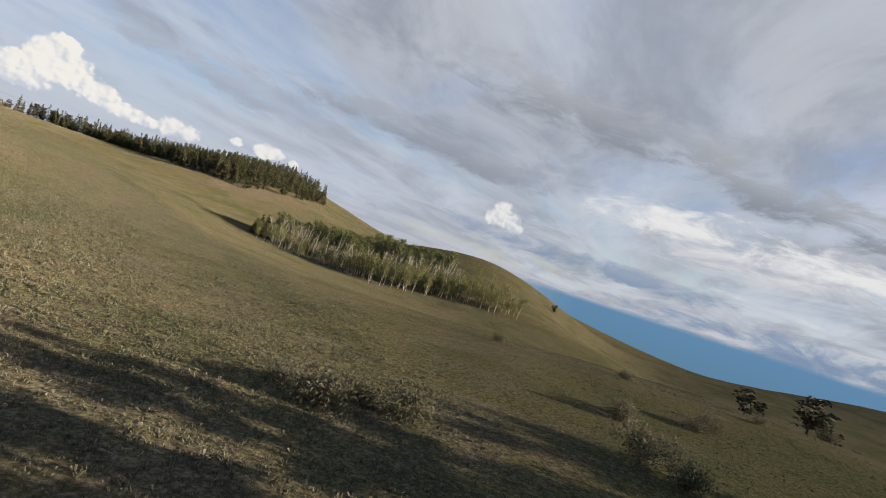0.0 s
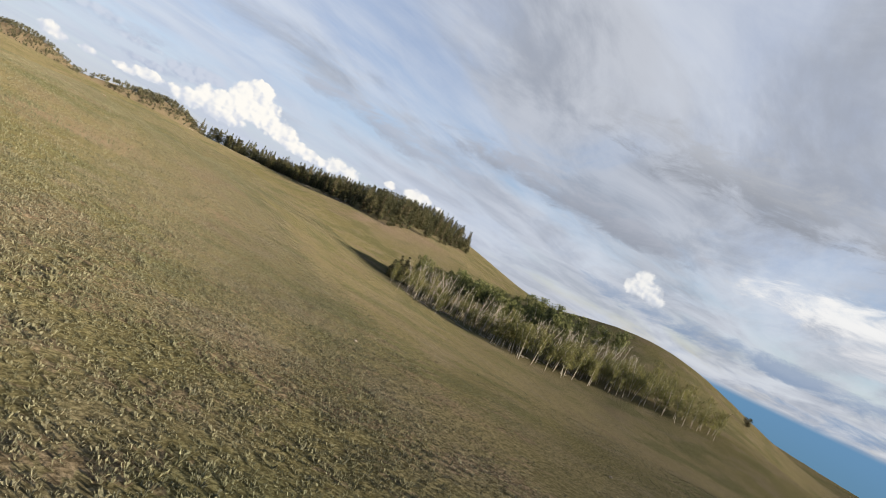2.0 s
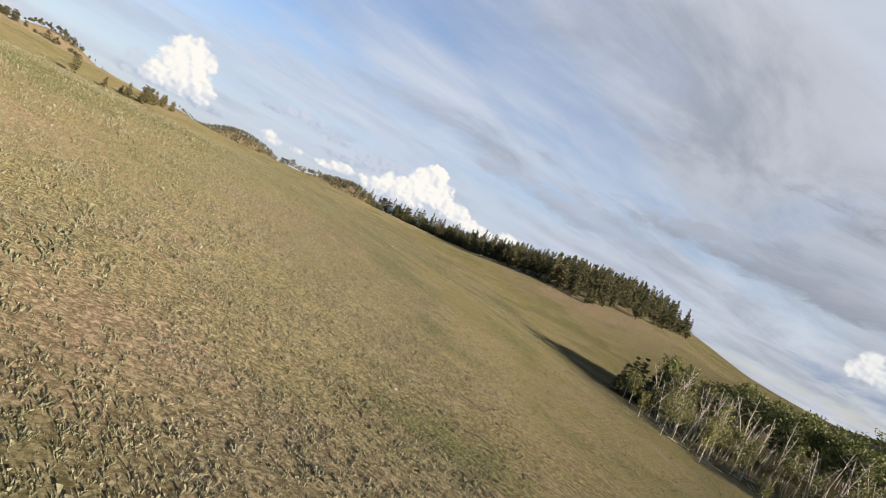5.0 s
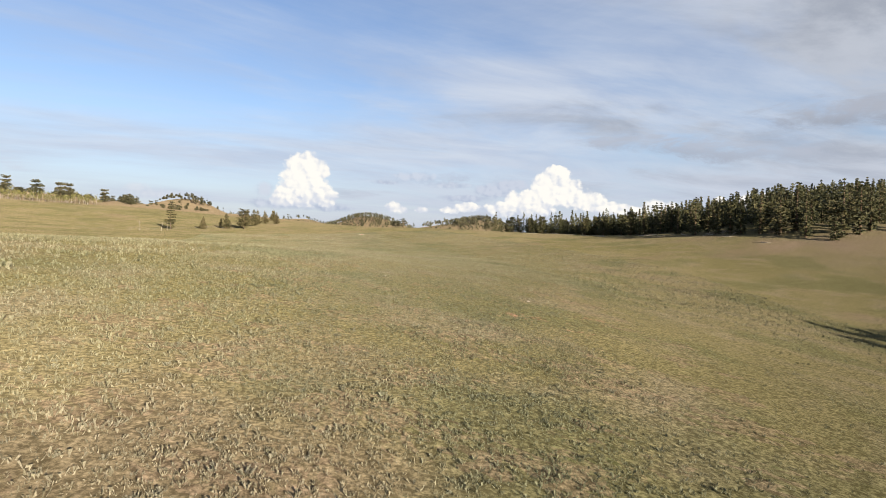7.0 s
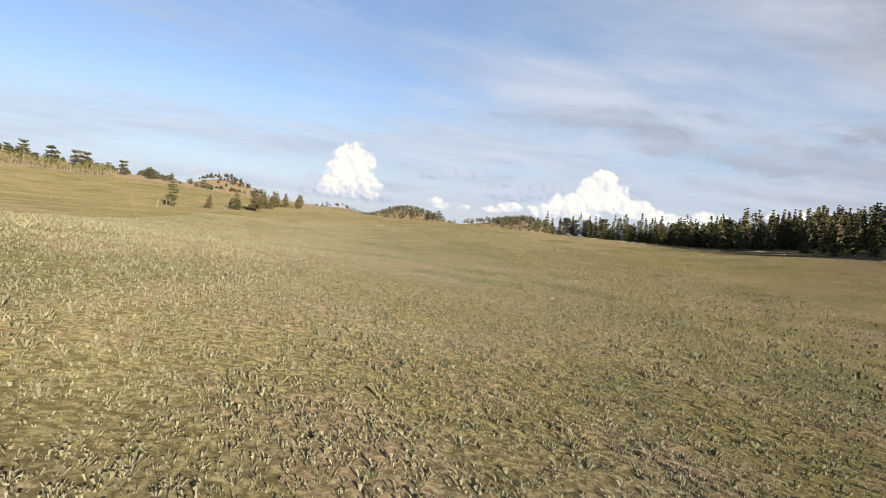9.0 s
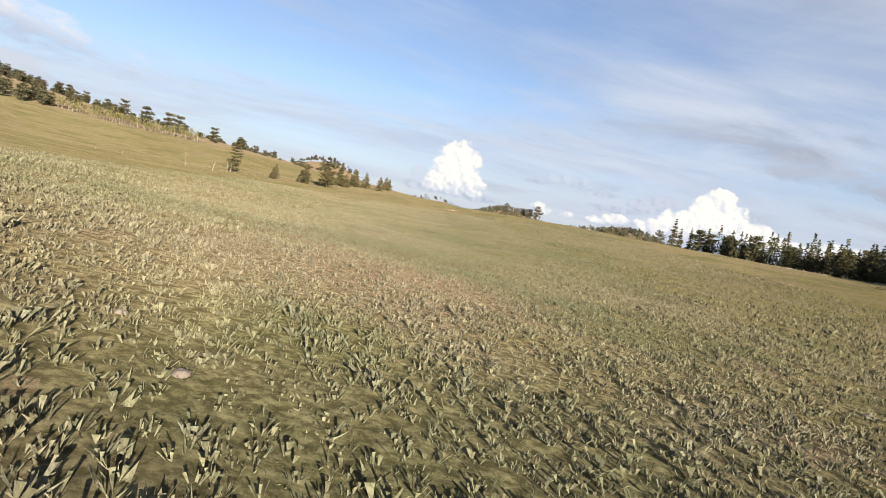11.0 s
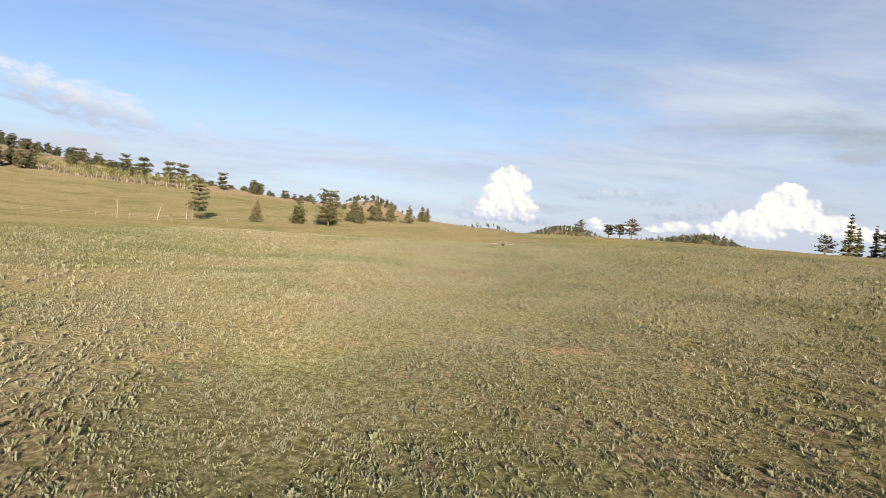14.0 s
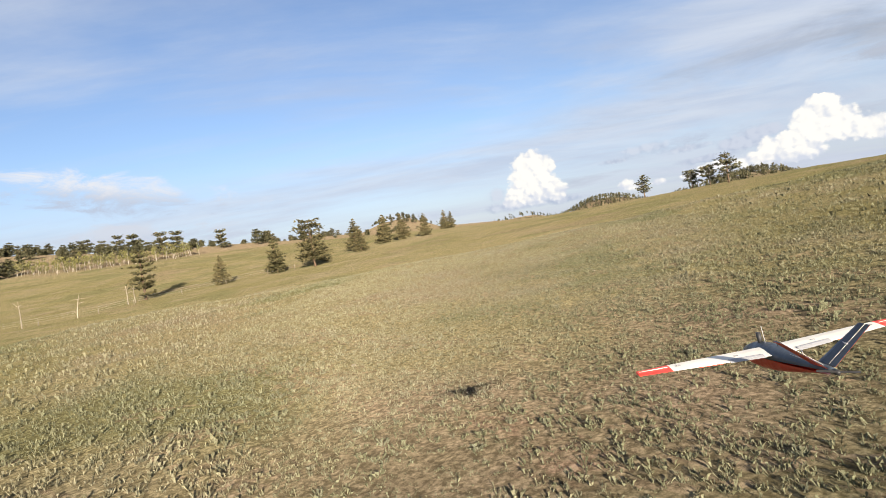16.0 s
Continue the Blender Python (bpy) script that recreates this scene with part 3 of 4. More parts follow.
def aspen(name, tall, seed, leaves, leaf_mat, bark, low=0.3, wide=0.16, leaf=0.30, limbs=9, bushy=0, slim=0.008, tilt=0.09):
    """Trunk and crown of a slender aspen; leaves = 0 gives a bare dead one."""
    rng = np.random.default_rng(seed)
    trunk, crown = Soup(), Soup()
    pts = bent(rng, (0, 0, -0.1), (rng.normal(0, tilt), rng.normal(0, tilt), 1), tall, 0.06, 6)
    r0 = slim * tall + 0.018
    trunk.add(*stick(pts, [r0 * (1.15 - 0.95 * i / 6) for i in range(7)], 6))
    ends = []
    for i in range(limbs):
        t = rng.uniform(0.30, 0.96)
        s = t * 6
        b2 = pts[int(s)] + (pts[min(int(s) + 1, 6)] - pts[int(s)]) * (s - int(s))
        a = rng.uniform(0, 2 * math.pi)
        ln = tall * rng.uniform(0.08, 0.20) * (1.25 - t)
        q = bent(rng, b2, (math.cos(a), math.sin(a), rng.uniform(0.3, 1.1)), ln * 1.6, 0.22, 3)
        trunk.add(*stick(q, [r0 * 0.34, r0 * 0.26, r0 * 0.16, 0.006], 4, False))
        ends.append(q)
    if leaves:
        hubs = [q[k2] for q in ends for k2 in (1, 2, 3)]
        hubs += [np.array([rng.normal(0, wide * tall * 0.6), rng.normal(0, wide * tall * 0.6), tall * rng.uniform(low, 0.98)]) for _ in range(leaves // 14)]
        hubs = [h for h in hubs if h[2] > low * tall]
        hubs += [np.array([rng.normal(0, 0.5), rng.normal(0, 0.5), tall * rng.uniform(0.04, 0.30)]) for _ in range(bushy)]
        per = max(4, leaves // max(1, len(hubs)))
        for h in hubs:
            crown.tris(h + rng.normal(0, 0.34, (per, 3)) * np.array([1, 1, 0.8]), np.full(per, leaf))
    return trunk.mesh(name + "_trunk", bark), (crown.mesh(name + "_crown", leaf_mat) if leaves else None)


def tree_thing(name, meshes, label, category, group):
    root = tagged(new(name), label, category, group)
    part("trunk", meshes[0], None, root)
    if meshes[1] is not None:
        part("crown", meshes[1], None, root)
    return root


def plant(first, rows):
    """Stands copies of the given trees: rows of (kind index, x, y, scale, turn)."""
    used = set()
    for kind, x, y, s, turn in rows:
        m = pose(x, y, on_ground(x, y, 0.12), 0, 0, turn)
        ob = first[kind]
        if kind in used:
            ob = copy_thing(ob, m)
        used.add(kind)
        ob.matrix_basis = m @ Matrix.Diagonal((s, s, s, 1))
    for kind, ob in enumerate(first):
        if kind not in used:
            for o in (*ob.children_recursive, ob):
                bpy.data.objects.remove(o)


def inside(x, y, poly):
    hit = False
    for (x0, y0), (x1, y1) in zip(poly, poly[1:] + poly[:1]):
        if (y0 > y) != (y1 > y) and x < (x1 - x0) * (y - y0) / (y1 - y0) + x0:
            hit = not hit
    return hit


def scatter(poly, n, apart, seed):
    rng = random.Random(seed)
    xs, ys = [p[0] for p in poly], [p[1] for p in poly]
    got, tries = [], 0
    while len(got) < n and tries < n * 60:
        tries += 1
        x, y = rng.uniform(min(xs), max(xs)), rng.uniform(min(ys), max(ys))
        if inside(x, y, poly) and all((x - a) ** 2 + (y - b2) ** 2 > apart * apart for a, b2 in got):
            got.append((x, y))
    return got


# the dark conifer wood on the hill
FOREST = [(33, 300), (62, 256), (76, 224), (79, 168), (84, 136), (97, 116), (122, 115), (150, 134), (172, 146), (190, 172), (190, 232), (130, 262), (92, 300), (52, 318)]
wood = []
for i, (h, w, lv) in enumerate(((13.5, 2.3, 20), (12.0, 2.4, 18), (10.5, 2.0, 17), (14.5, 2.2, 21), (9.0, 2.0, 15))):
    ms = conifer("wood_conifer", h, w, lv, 40 + i, M_CONIFER, M_BARK, 0.05, 0.10, per=7, size=0.62, thick=3.6)
    wood.append(tree_thing("conifer_tree", ms, "dark green conifer standing in the hillside wood", "conifer", "hillside wood"))
for i, (h, w, lv) in enumerate(((10.5, 2.9, 13), (9.0, 2.6, 12))):
    ms = conifer("wood_pine", h, w, lv, 47 + i, M_CONIFER, M_BARK, 0.14, 0.16, 1.0, per=8, size=0.60, droop=0.05, thick=4.2)
    wood.append(tree_thing("pine_tree", ms, "round-crowned dark pine at the edge of the wood", "pine tree", "hillside wood"))
rw = random.Random(21)
plant(wood, [((rw.randrange(5) if rw.random() > (0.65 if y > 225 else 0.18) else rw.randrange(5, 7)), x, y, rw.uniform(0.68, 1.0), rw.uniform(0, 360)) for x, y in scatter(FOREST, 299, 3.6, 22)])



def thicket(name, poly, n, apart, seed, tall, label):
    """The crowded inner trees of the wood, one mass of crowns."""
    rng = np.random.default_rng(seed)
    s = Soup()
    for x, y in scatter(poly, n, apart, seed):
        z, h = on_ground(x, y), tall * rng.uniform(0.75, 1.15)
        w = h * rng.uniform(0.15, 0.22)
        k2 = 170
        q = rng.uniform(0, 1, k2) ** 1.15
        ang = rng.uniform(0, 6.28, k2)
        r = w * (1 - q) ** 0.75 * np.sqrt(rng.uniform(0.25, 1.0, k2))
        c = np.stack([x + r * np.cos(ang), y + r * np.sin(ang), z + h * (0.06 + 0.93 * q)], 1)
        s.tris(c, np.full(k2, 0.75), np.stack([np.cos(ang), np.sin(ang), -0.2 + 0 * ang], 1), 0.3)
        s.add(*stick([(x, y, z), (x, y, z + h * 0.96)], [0.2, 0.03], 5))
    return tagged(new(name, s.mesh(name, M_CONIFER)), label, "woodland", kind="stuff")


thicket("inner_wood", [(45, 302), (70, 258), (84, 226), (97, 172), (104, 138), (150, 146), (186, 176), (184, 226), (130, 256), (92, 294)], 480, 2.7, 23, 11.5, "crowded dark conifers inside the hillside wood")

# pines scattered over the pasture
pines = []
for i, (h, w, lv, gp) in enumerate(((10.6, 2.5, 9, 0.36), (9.0, 3.3, 14, 0.10), (11.0, 4.2, 11, 0.22), (8.4, 3.1, 14, 0.08))):
    ms = conifer("pasture_pine", h, w, lv, 60 + i, M_PINE, M_BARK, (0.12, 0.06, 0.14, 0.05)[i], gp, (1.0, 0, 1.0, 0)[i], per=9, size=0.46, droop=(0.05, 0.2, 0.0, 0.2)[i], thick=(7.0, 7.0, 6.5, 7.0)[i])
    pines.append(tree_thing("pine_tree", ms, ("gaunt layered pine tree with open branches", "full conical young pine tree", "broad-crowned spreading pine tree", "dense conical pine tree")[i] + " in the pasture", "pine tree", "pasture pines"))
PINES = [(0, -128, 254, 1.0, 20), (1, -116, 263, 0.72, 80), (3, -112, 276, 0.62, 10), (3, -107, 270, 0.98, 200), (2, -98.5, 272, 0.92, 0),
         (1, -108, 305, 1.0, 120), (3, -106, 318, 1.0, 40), (1, -104, 326, 0.9, 300), (3, -112, 330, 1.0, 220), (1, -98, 330, 0.8, 10), (3, -120, 400, 1.0, 60), (1, -125, 420, 0.9, 140),
         (1, -104, 284, 0.55, 170), (3, -101, 296, 0.75, 99)]
PINES += [(1, -23, -181, 0.95, 0), (2, -12, -172, 0.8, 50), (1, -33, -186, 0.9, 150), (3, -30, -170, 1.0, 10), (1, -34, -168, 1.0, 33), (3, -26, -173, 1.0, 60), (1, -38, -173, 1.0, 90), (3, -33, -176, 1.0, 130), (1, -24, -190, 1.0, 9), (1, -33, -162, 0.95, 5), (3, -28, -163, 1.0, 45), (1, -24, -166, 1.0, 95), (3, -36, -165, 1.0, 15), (1, -20, -168, 1.0, 175),
          (2, -27, -177, 0.85, 10), (1, -17, -176, 1.0, 77), (3, -16, -192, 1.0, 200), (1, -10, -191, 1.0, 260), (2, -20, -187, 0.9, 310), (3, -30, -192, 1.0, 20), (1, -14, -183, 0.9, 140), (3, -38, -196, 1.0, 70)]
plant(pines, PINES)

# flat-topped pines on the skyline of the pasture
tops = []
for i, (h, w) in enumerate(((8.2, 2.5), (6.0, 2.4), (7.4, 3.0))):
    ms = conifer("skyline_pine", h, w, 9, 80 + i, M_JUNIPER, M_BARK, 0.28, 0.18, 1.0, per=7, size=0.55, droop=0.02)
    tops.append(tree_thing("skyline_pine", ms, "round-topped pine on the crest of the pasture", "pine tree", "skyline pines"))
plant(tops, [(0, -33, 315, 0.66, 0), (1, -23, 292, 0.62, 70), (1, -20, 289, 0.66, 10), (2, -17, 287, 0.72, 40), (2, 30, 299, 0.78, 0)])

# junipers on the western ridge
jun = []
for i, (h, w) in enumerate(((7.0, 2.6), (5.0, 2.2), (9.0, 2.9), (4.0, 2.0))):
    ms = conifer("ridge_juniper", h, w, 8, 90 + i, M_JUNIPER, M_BARK, 0.10, 0.12, 1.0, per=7, size=0.7, droop=0.0, thick=5.0)
    jun.append(tree_thing("juniper_tree", ms, "rounded dark juniper on the dry western ridge", "juniper", "ridge junipers"))
RIDGE = [(-300, 480), (-420, 400), (-520, 400), (-520, 700), (-480, 1000), (-390, 1010), (-300, 760), (-270, 600)]
CREST = [(-405, 380), (-440, 360), (-470, 440), (-462, 640), (-450, 860), (-430, 860), (-432, 640), (-430, 460)]
FOOT = [(-312, 335), (-236, 368), (-214, 400), (-250, 470), (-380, 450), (-400, 350)]
WEST_WOOD = [(-335, 285), (-298, 306), (-292, 332), (-330, 350), (-372, 330), (-366, 296)]
KNOB = [(-480, 950), (-410, 925), (-380, 1000), (-450, 1040)]
rj = random.Random(31)
spots_j = scatter(RIDGE, 80, 8, 32) + scatter(CREST, 95, 7, 33) + scatter(FOOT, 26, 9, 35) + scatter(WEST_WOOD, 36, 4, 36) + scatter(KNOB, 42, 6, 34)
plant(jun, [(rj.randrange(4), x, y, rj.uniform(0.7, 1.35) * (0.75 if y > 900 else 1.0), rj.uniform(0, 360)) for x, y in spots_j])


# far wooded hills, too small to tell one tree from another
def far_wood(name, rows, seed, label):
    rng = np.random.default_rng(seed)
    s = Soup()
    for cx, cy, rx, ry, n, h in rows:
        for _ in range(n):
            x, y = cx + rng.normal(0, rx), cy + rng.normal(0, ry)
            z = float(height(x, y))
            hh, w = h * rng.uniform(0.6, 1.2), h * rng.uniform(0.16, 0.28)
            k2 = 9
            q = rng.uniform(0, 1, k2)
            ang = rng.uniform(0, 6.28, k2)
            r = w * (1 - q) ** 0.7
            c = np.stack([x + r * np.cos(ang), y + r * np.sin(ang), z + hh * (0.12 + 0.85 * q)], 1)
            s.tris(c, np.full(k2, h * 0.42), np.array([0, 0, 0.6]))
    me = s.mesh(name, M_JUNIPER)
    return tagged(new(name, me), label, "woodland", kind="stuff")


far_wood("far_woodland", [(-240, 1880, 70, 60, 260, 11), (-330, 1890, 110, 60, 260, 10), (-140, 1870, 60, 50, 120, 9), (111, 1470, 62, 40, 420, 11), (190, 1450, 60, 40, 60, 9)], 51,
         "dark scrubby woodland on far hills")
far_wood("far_trees", [(-268, 1165, 60, 30, 40, 7), (-200, 1000, 80, 30, 30, 7), (-300, 1000, 60, 40, 60, 7), (-150, 1200, 60, 40, 20, 7)], 52, "scattered far trees on the low ridge")

# the aspen grove
GROVE_FRONT = [(52, 15), (50, 4), (53, -12), (60, -24), (72, -36), (86, -44), (98, -49), (104, -44), (92, -36), (78, -26), (68, -12), (64, 2), (60, 14)]
GROVE_MID = [(56, 17), (55, 5), (58, -9), (65, -20), (76, -30), (92, -38), (104, -41), (98, -33), (84, -24), (74, -12), (69, 0), (64, 14)]
GROVE_BACK = [(60, 20), (65, 4), (68, -6), (78, -16), (92, -24), (104, -32), (100, -14), (96, 4), (76, 26), (64, 26)]
GROVE_EDGE = [(57, -24), (61, -37), (73, -46), (84, -41), (69, -27)]
GROVE_RIGHT = [(76, -34), (90, -44), (104, -50), (116, -46), (108, -36), (92, -30)]
GROVE_SOUTH = [(74, -40), (85, -51), (97, -65), (106, -63), (96, -47), (84, -38)]
pale, leafy, dark = [], [], []
for i in range(4):
    pale.append(tree_thing("dead_aspen", aspen("dead_aspen", 7.2 + 0.7 * i, 110 + i, 0, None, M_PALE_BARK, limbs=13, tilt=0.16), "bare pale dead aspen trunk in the grove", "aspen", "aspen grove"))
for i in range(4):
    leafy.append(tree_thing("aspen_tree", aspen("aspen_tree", 6.0 + 0.9 * i, 120 + i, 480, M_ASPEN, M_PALE_BARK, 0.34, 0.14, 0.34, 11, 0), "young aspen with yellow-green leaves in the grove", "aspen", "aspen grove"))
for i in range(3):
    dark.append(tree_thing("aspen_tree", aspen("dark_aspen", 9.0 + 0.9 * i, 130 + i, 1000, M_ASPEN_DARK, M_PALE_BARK, 0.50, 0.13, 0.40, 12), "tall full aspen with deep green leaves in the grove", "aspen", "aspen grove"))
rg = random.Random(61)
plant(pale, [(rg.randrange(4), x, y, rg.uniform(0.7, 1.28), rg.uniform(0, 360)) for x, y in scatter(GROVE_MID, 130, 1.1, 62) + scatter(GROVE_FRONT, 22, 2.5, 67)])
plant(leafy, [(rg.randrange(4), x, y, rg.uniform(0.40, 0.92), rg.uniform(0, 360)) for x, y in scatter(GROVE_FRONT, 84, 1.4, 63) + scatter([(42, -1), (40, -14), (47, -22), (50, -12), (47, 0)], 5, 4.0, 69) + scatter(GROVE_RIGHT, 48, 1.7, 66)])
plant(leafy, [(rg.randrange(4), x, y, rg.uniform(0.85, 1.15), rg.uniform(0, 360)) for x, y in scatter(GROVE_EDGE, 34, 1.7, 68)])
plant(leafy, [(rg.randrange(4), x, y, rg.uniform(0.65, 0.95), rg.uniform(0, 360)) for x, y in scatter(GROVE_SOUTH, 40, 1.6, 70)])
plant(dark, [(rg.randrange(3), x, y, rg.uniform(0.80, 1.14), rg.uniform(0, 360)) for x, y in scatter(GROVE_BACK, 70, 2.6, 64)])
edge = []
for i, (h, w) in enumerate(((8.6, 2.6), (6.4, 2.3))):
    ms = conifer("grove_conifer", h, w, 13, 140 + i, M_CONIFER, M_BARK, 0.05, 0.06, per=7, size=0.7)
    edge.append(tree_thing("conifer_tree", ms, "dark conifer at the edge of the aspen grove", "conifer", "grove conifers"))
plant(edge, [(0, 58, 22, 0.9, 0), (1, 55, 20, 0.9, 50), (0, 62, 25, 0.95, 140), (1, 60, 19, 1.0, 210), (0, 68, 26, 1.0, 10), (1, 53, 18, 0.6, 90)])

# aspen strip at the foot of the western ridge
STRIP = [(-306, 324), (-262, 326), (-236, 343), (-222, 359), (-230, 370), (-250, 354), (-275, 340), (-308, 336)]


def aspen_strip():
    stems, leaves = Soup(), Soup()
    for i, (x, y) in enumerate(scatter(STRIP, 110, 2.2, 65)):
        size = rg.uniform(0.6, 1.0)
        trunk, crown = aspen("strip_aspen", 6.5 + 0.8 * (i % 3), 150 + i, 110, M_ASPEN, M_PALE_BARK, 0.25, 0.2, 0.6, 6)
        for me, soup in ((trunk, stems), (crown, leaves)):
            v, f = np.empty(len(me.vertices) * 3, np.float32), np.empty(len(me.polygons) * 3, np.int32)
            me.vertices.foreach_get("co", v)
            me.loops.foreach_get("vertex_index", f)
            soup.add(v.reshape(-1, 3) * size + np.array([x, y, on_ground(x, y, 0.1)]), f)
            bpy.data.meshes.remove(me)
    tagged(new("ridge_aspen_stems", stems.mesh("ridge_aspen_stems", M_PALE_BARK)), "pale aspen stems in the strip below the ridge", "aspen", kind="stuff")
    tagged(new("ridge_aspen_leaves", leaves.mesh("ridge_aspen_leaves", M_ASPEN)), "yellow-green aspen leaves in the strip below the ridge", "aspen", kind="stuff")


aspen_strip()

# single trees on the eastern ridge
plant([tree_thing("juniper_tree", conifer("knoll_pine", 6.5, 2.6, 8, 97, M_JUNIPER, M_BARK, 0.2, 0.15, 1.0, per=6, size=0.8, droop=0.0), "lone small dark juniper on the open grass", "juniper", "lone junipers")],
      [(0, 199, 59, 1.0, 0), (0, 158, -42, 0.5, 60), (0, 12.5, -144, 0.32, 10), (0, 22, -142, 0.40, 80), (0, 29, -147.5, 0.68, 120), (0, 26, -143, 0.28, 30), (0, 30, -149, 0.34, 200), (0, 35, -150, 0.28, 20)])


# ---------------------------------------------------------------- snags, fence, logs
def snag(name, tall, seed, label, fork=True):
    rng = np.random.default_rng(seed)
    s = Soup()
    pts = bent(rng, (0, 0, -0.2), (rng.normal(0, 0.06), rng.normal(0, 0.06), 1), tall, 0.05, 5)
    s.add(*stick(pts, [0.10, 0.09, 0.08, 0.065, 0.05, 0.025], 7))
    if fork:
        for t, side in ((3, 1), (4, -1), (4, 1)):
            q = bent(rng, pts[t], (side * 0.9, rng.normal(0, 0.3), 0.35), tall * 0.24, 0.2, 3)
            s.add(*stick(q, [0.05, 0.04, 0.03, 0.01], 5))
    return tagged(new(name, s.mesh(name, M_DEADWOOD)), label, "dead tree", "snags along the fence")


def stand(ob, x, y, turn=0.0, s=1.0):
    ob.matrix_basis = pose(x, y, on_ground(x, y, 0.05), 0, 0, turn) @ Matrix.Diagonal((s, s, s, 1))
    return ob


stand(snag("dead_snag", 5.0, 201, "tall weathered dead trunk with a crooked branch"), -131.5, 232, 200)
stand(snag("dead_snag", 4.4, 202, "slim weathered dead trunk"), -124.6, 237.2, 40)
stand(snag("dead_snag", 4.0, 203, "thin forked dead trunk beside the pine"), -127.5, 249.5, 90)
stand(snag("dead_snag", 3.8, 204, "thin leaning dead trunk beside the pine"), -126.7, 250.5, 290)
FENCE = [(-150, 214), (-139, 224), (-129.5, 233.5), (-123, 240), (-121.5, 246), (-119, 255), (-114, 262), (-108, 268), (-100, 276)]


def make_fence():
    root = tagged(new("wire_fence"), "grey weathered wooden post and wire fence across the pasture", "fence")
    x0, y0 = FENCE[0]
    rng = np.random.default_rng(77)
    wire = Soup()
    posts = []
    for (ax, ay), (bx, by) in zip(FENCE, FENCE[1:]):
        n = max(1, round(math.hypot(bx - ax, by - ay) / 7.0))
        posts += [(ax + (bx - ax) * i / n, ay + (by - ay) * i / n) for i in range(n)]
    for x, y in posts:
        s = Soup()
        z = on_ground(x, y, 0.3)
        t = rng.normal(0, 0.06, 2)
        s.add(*stick([(x, y, z), (x + t[0], y + t[1], z + 0.9), (x + 2 * t[0], y + 2 * t[1], z + rng.uniform(1.25, 1.6))], [0.06, 0.055, 0.05], 7))
        part("post", s.mesh("post", M_POST), None, root)
    for h in (0.6, 0.95, 1.3):
        pts = [(x, y, on_ground(x, y, 0) + h) for x, y in posts]
        wire.add(*stick(pts, [0.012] * len(pts), 3))
    part("wire", wire.mesh("wire", M_WIRE), None, root, "thin strands of fence wire")


make_fence()


def log_thing(x, y, length, turn, seed):
    rng = np.random.default_rng(seed)
    s = Soup()
    r = rng.uniform(0.05, 0.13)
    pts = bent(rng, (0, 0, 0), (1, rng.normal(0, 0.1), 0), length, 0.04, 4)
    a = radians(turn)
    w = []
    for p in pts:
        px, py = x + p[0] * math.cos(a) - p[1] * math.sin(a), y + p[0] * math.sin(a) + p[1] * math.cos(a)
        w.append((px, py, on_ground(px, py, -r * 0.8)))
    s.add(*stick(w, [r, r * 0.95, r * 0.85, r * 0.7, r * 0.4], 7))
    for _ in range(3):
        i = rng.integers(1, 4)
        q = bent(rng, w[i], (rng.normal(), rng.normal(), 0.7), rng.uniform(0.4, 1.1), 0.2, 2)
        s.add(*stick(q, [r * 0.35, r * 0.2, 0.01], 4))
    tagged(new("fallen_log", s.mesh("fallen_log", M_DEADWOOD)), "bleached fallen trunk lying in the grass", "log", "fallen logs")


rl = random.Random(71)
for i, (x, y) in enumerate(scatter([(49, 10), (48, -10), (56, -26), (72, -40), (80, -38), (64, -18), (58, 2), (56, 12)], 60, 1.0, 72)):
    log_thing(x, y, rl.uniform(1.2, 3.6), rl.uniform(0, 180), 300 + i)
for i, (x, y) in enumerate(scatter([(30, 290), (60, 245), (72, 220), (85, 165), (90, 122), (84, 118), (76, 165), (62, 222), (50, 245), (24, 288)], 44, 3.0, 73)):
    log_thing(x, y, rl.uniform(2.0, 6.0), rl.uniform(0, 180), 400 + i)

# ---------------------------------------------------------------- the model aircraft
def loft(sections, sides=24):
    """A closed skin through rings: (x, half width, half height, centre z, squareness)."""
    bm = bmesh.new()
    rings = []
    for x, w, h, zc, sq in sections:
        ring = []
        for s in range(sides):
            a = 2 * math.pi * s / sides
            c, d = math.cos(a), math.sin(a)
            ring.append(bm.verts.new((x, w * math.copysign(abs(c) ** sq, c), zc + h * math.copysign(abs(d) ** sq, d))))
        rings.append(ring)
    for r0, r1 in zip(rings, rings[1:]):
        for s in range(sides):
            bm.faces.new((r0[s], r0[(s + 1) % sides], r1[(s + 1) % sides], r1[s]))
    bm.faces.new(rings[0][::-1])
    bm.faces.new(rings[-1])
    bmesh.ops.recalc_face_normals(bm, faces=bm.faces)
    return bm


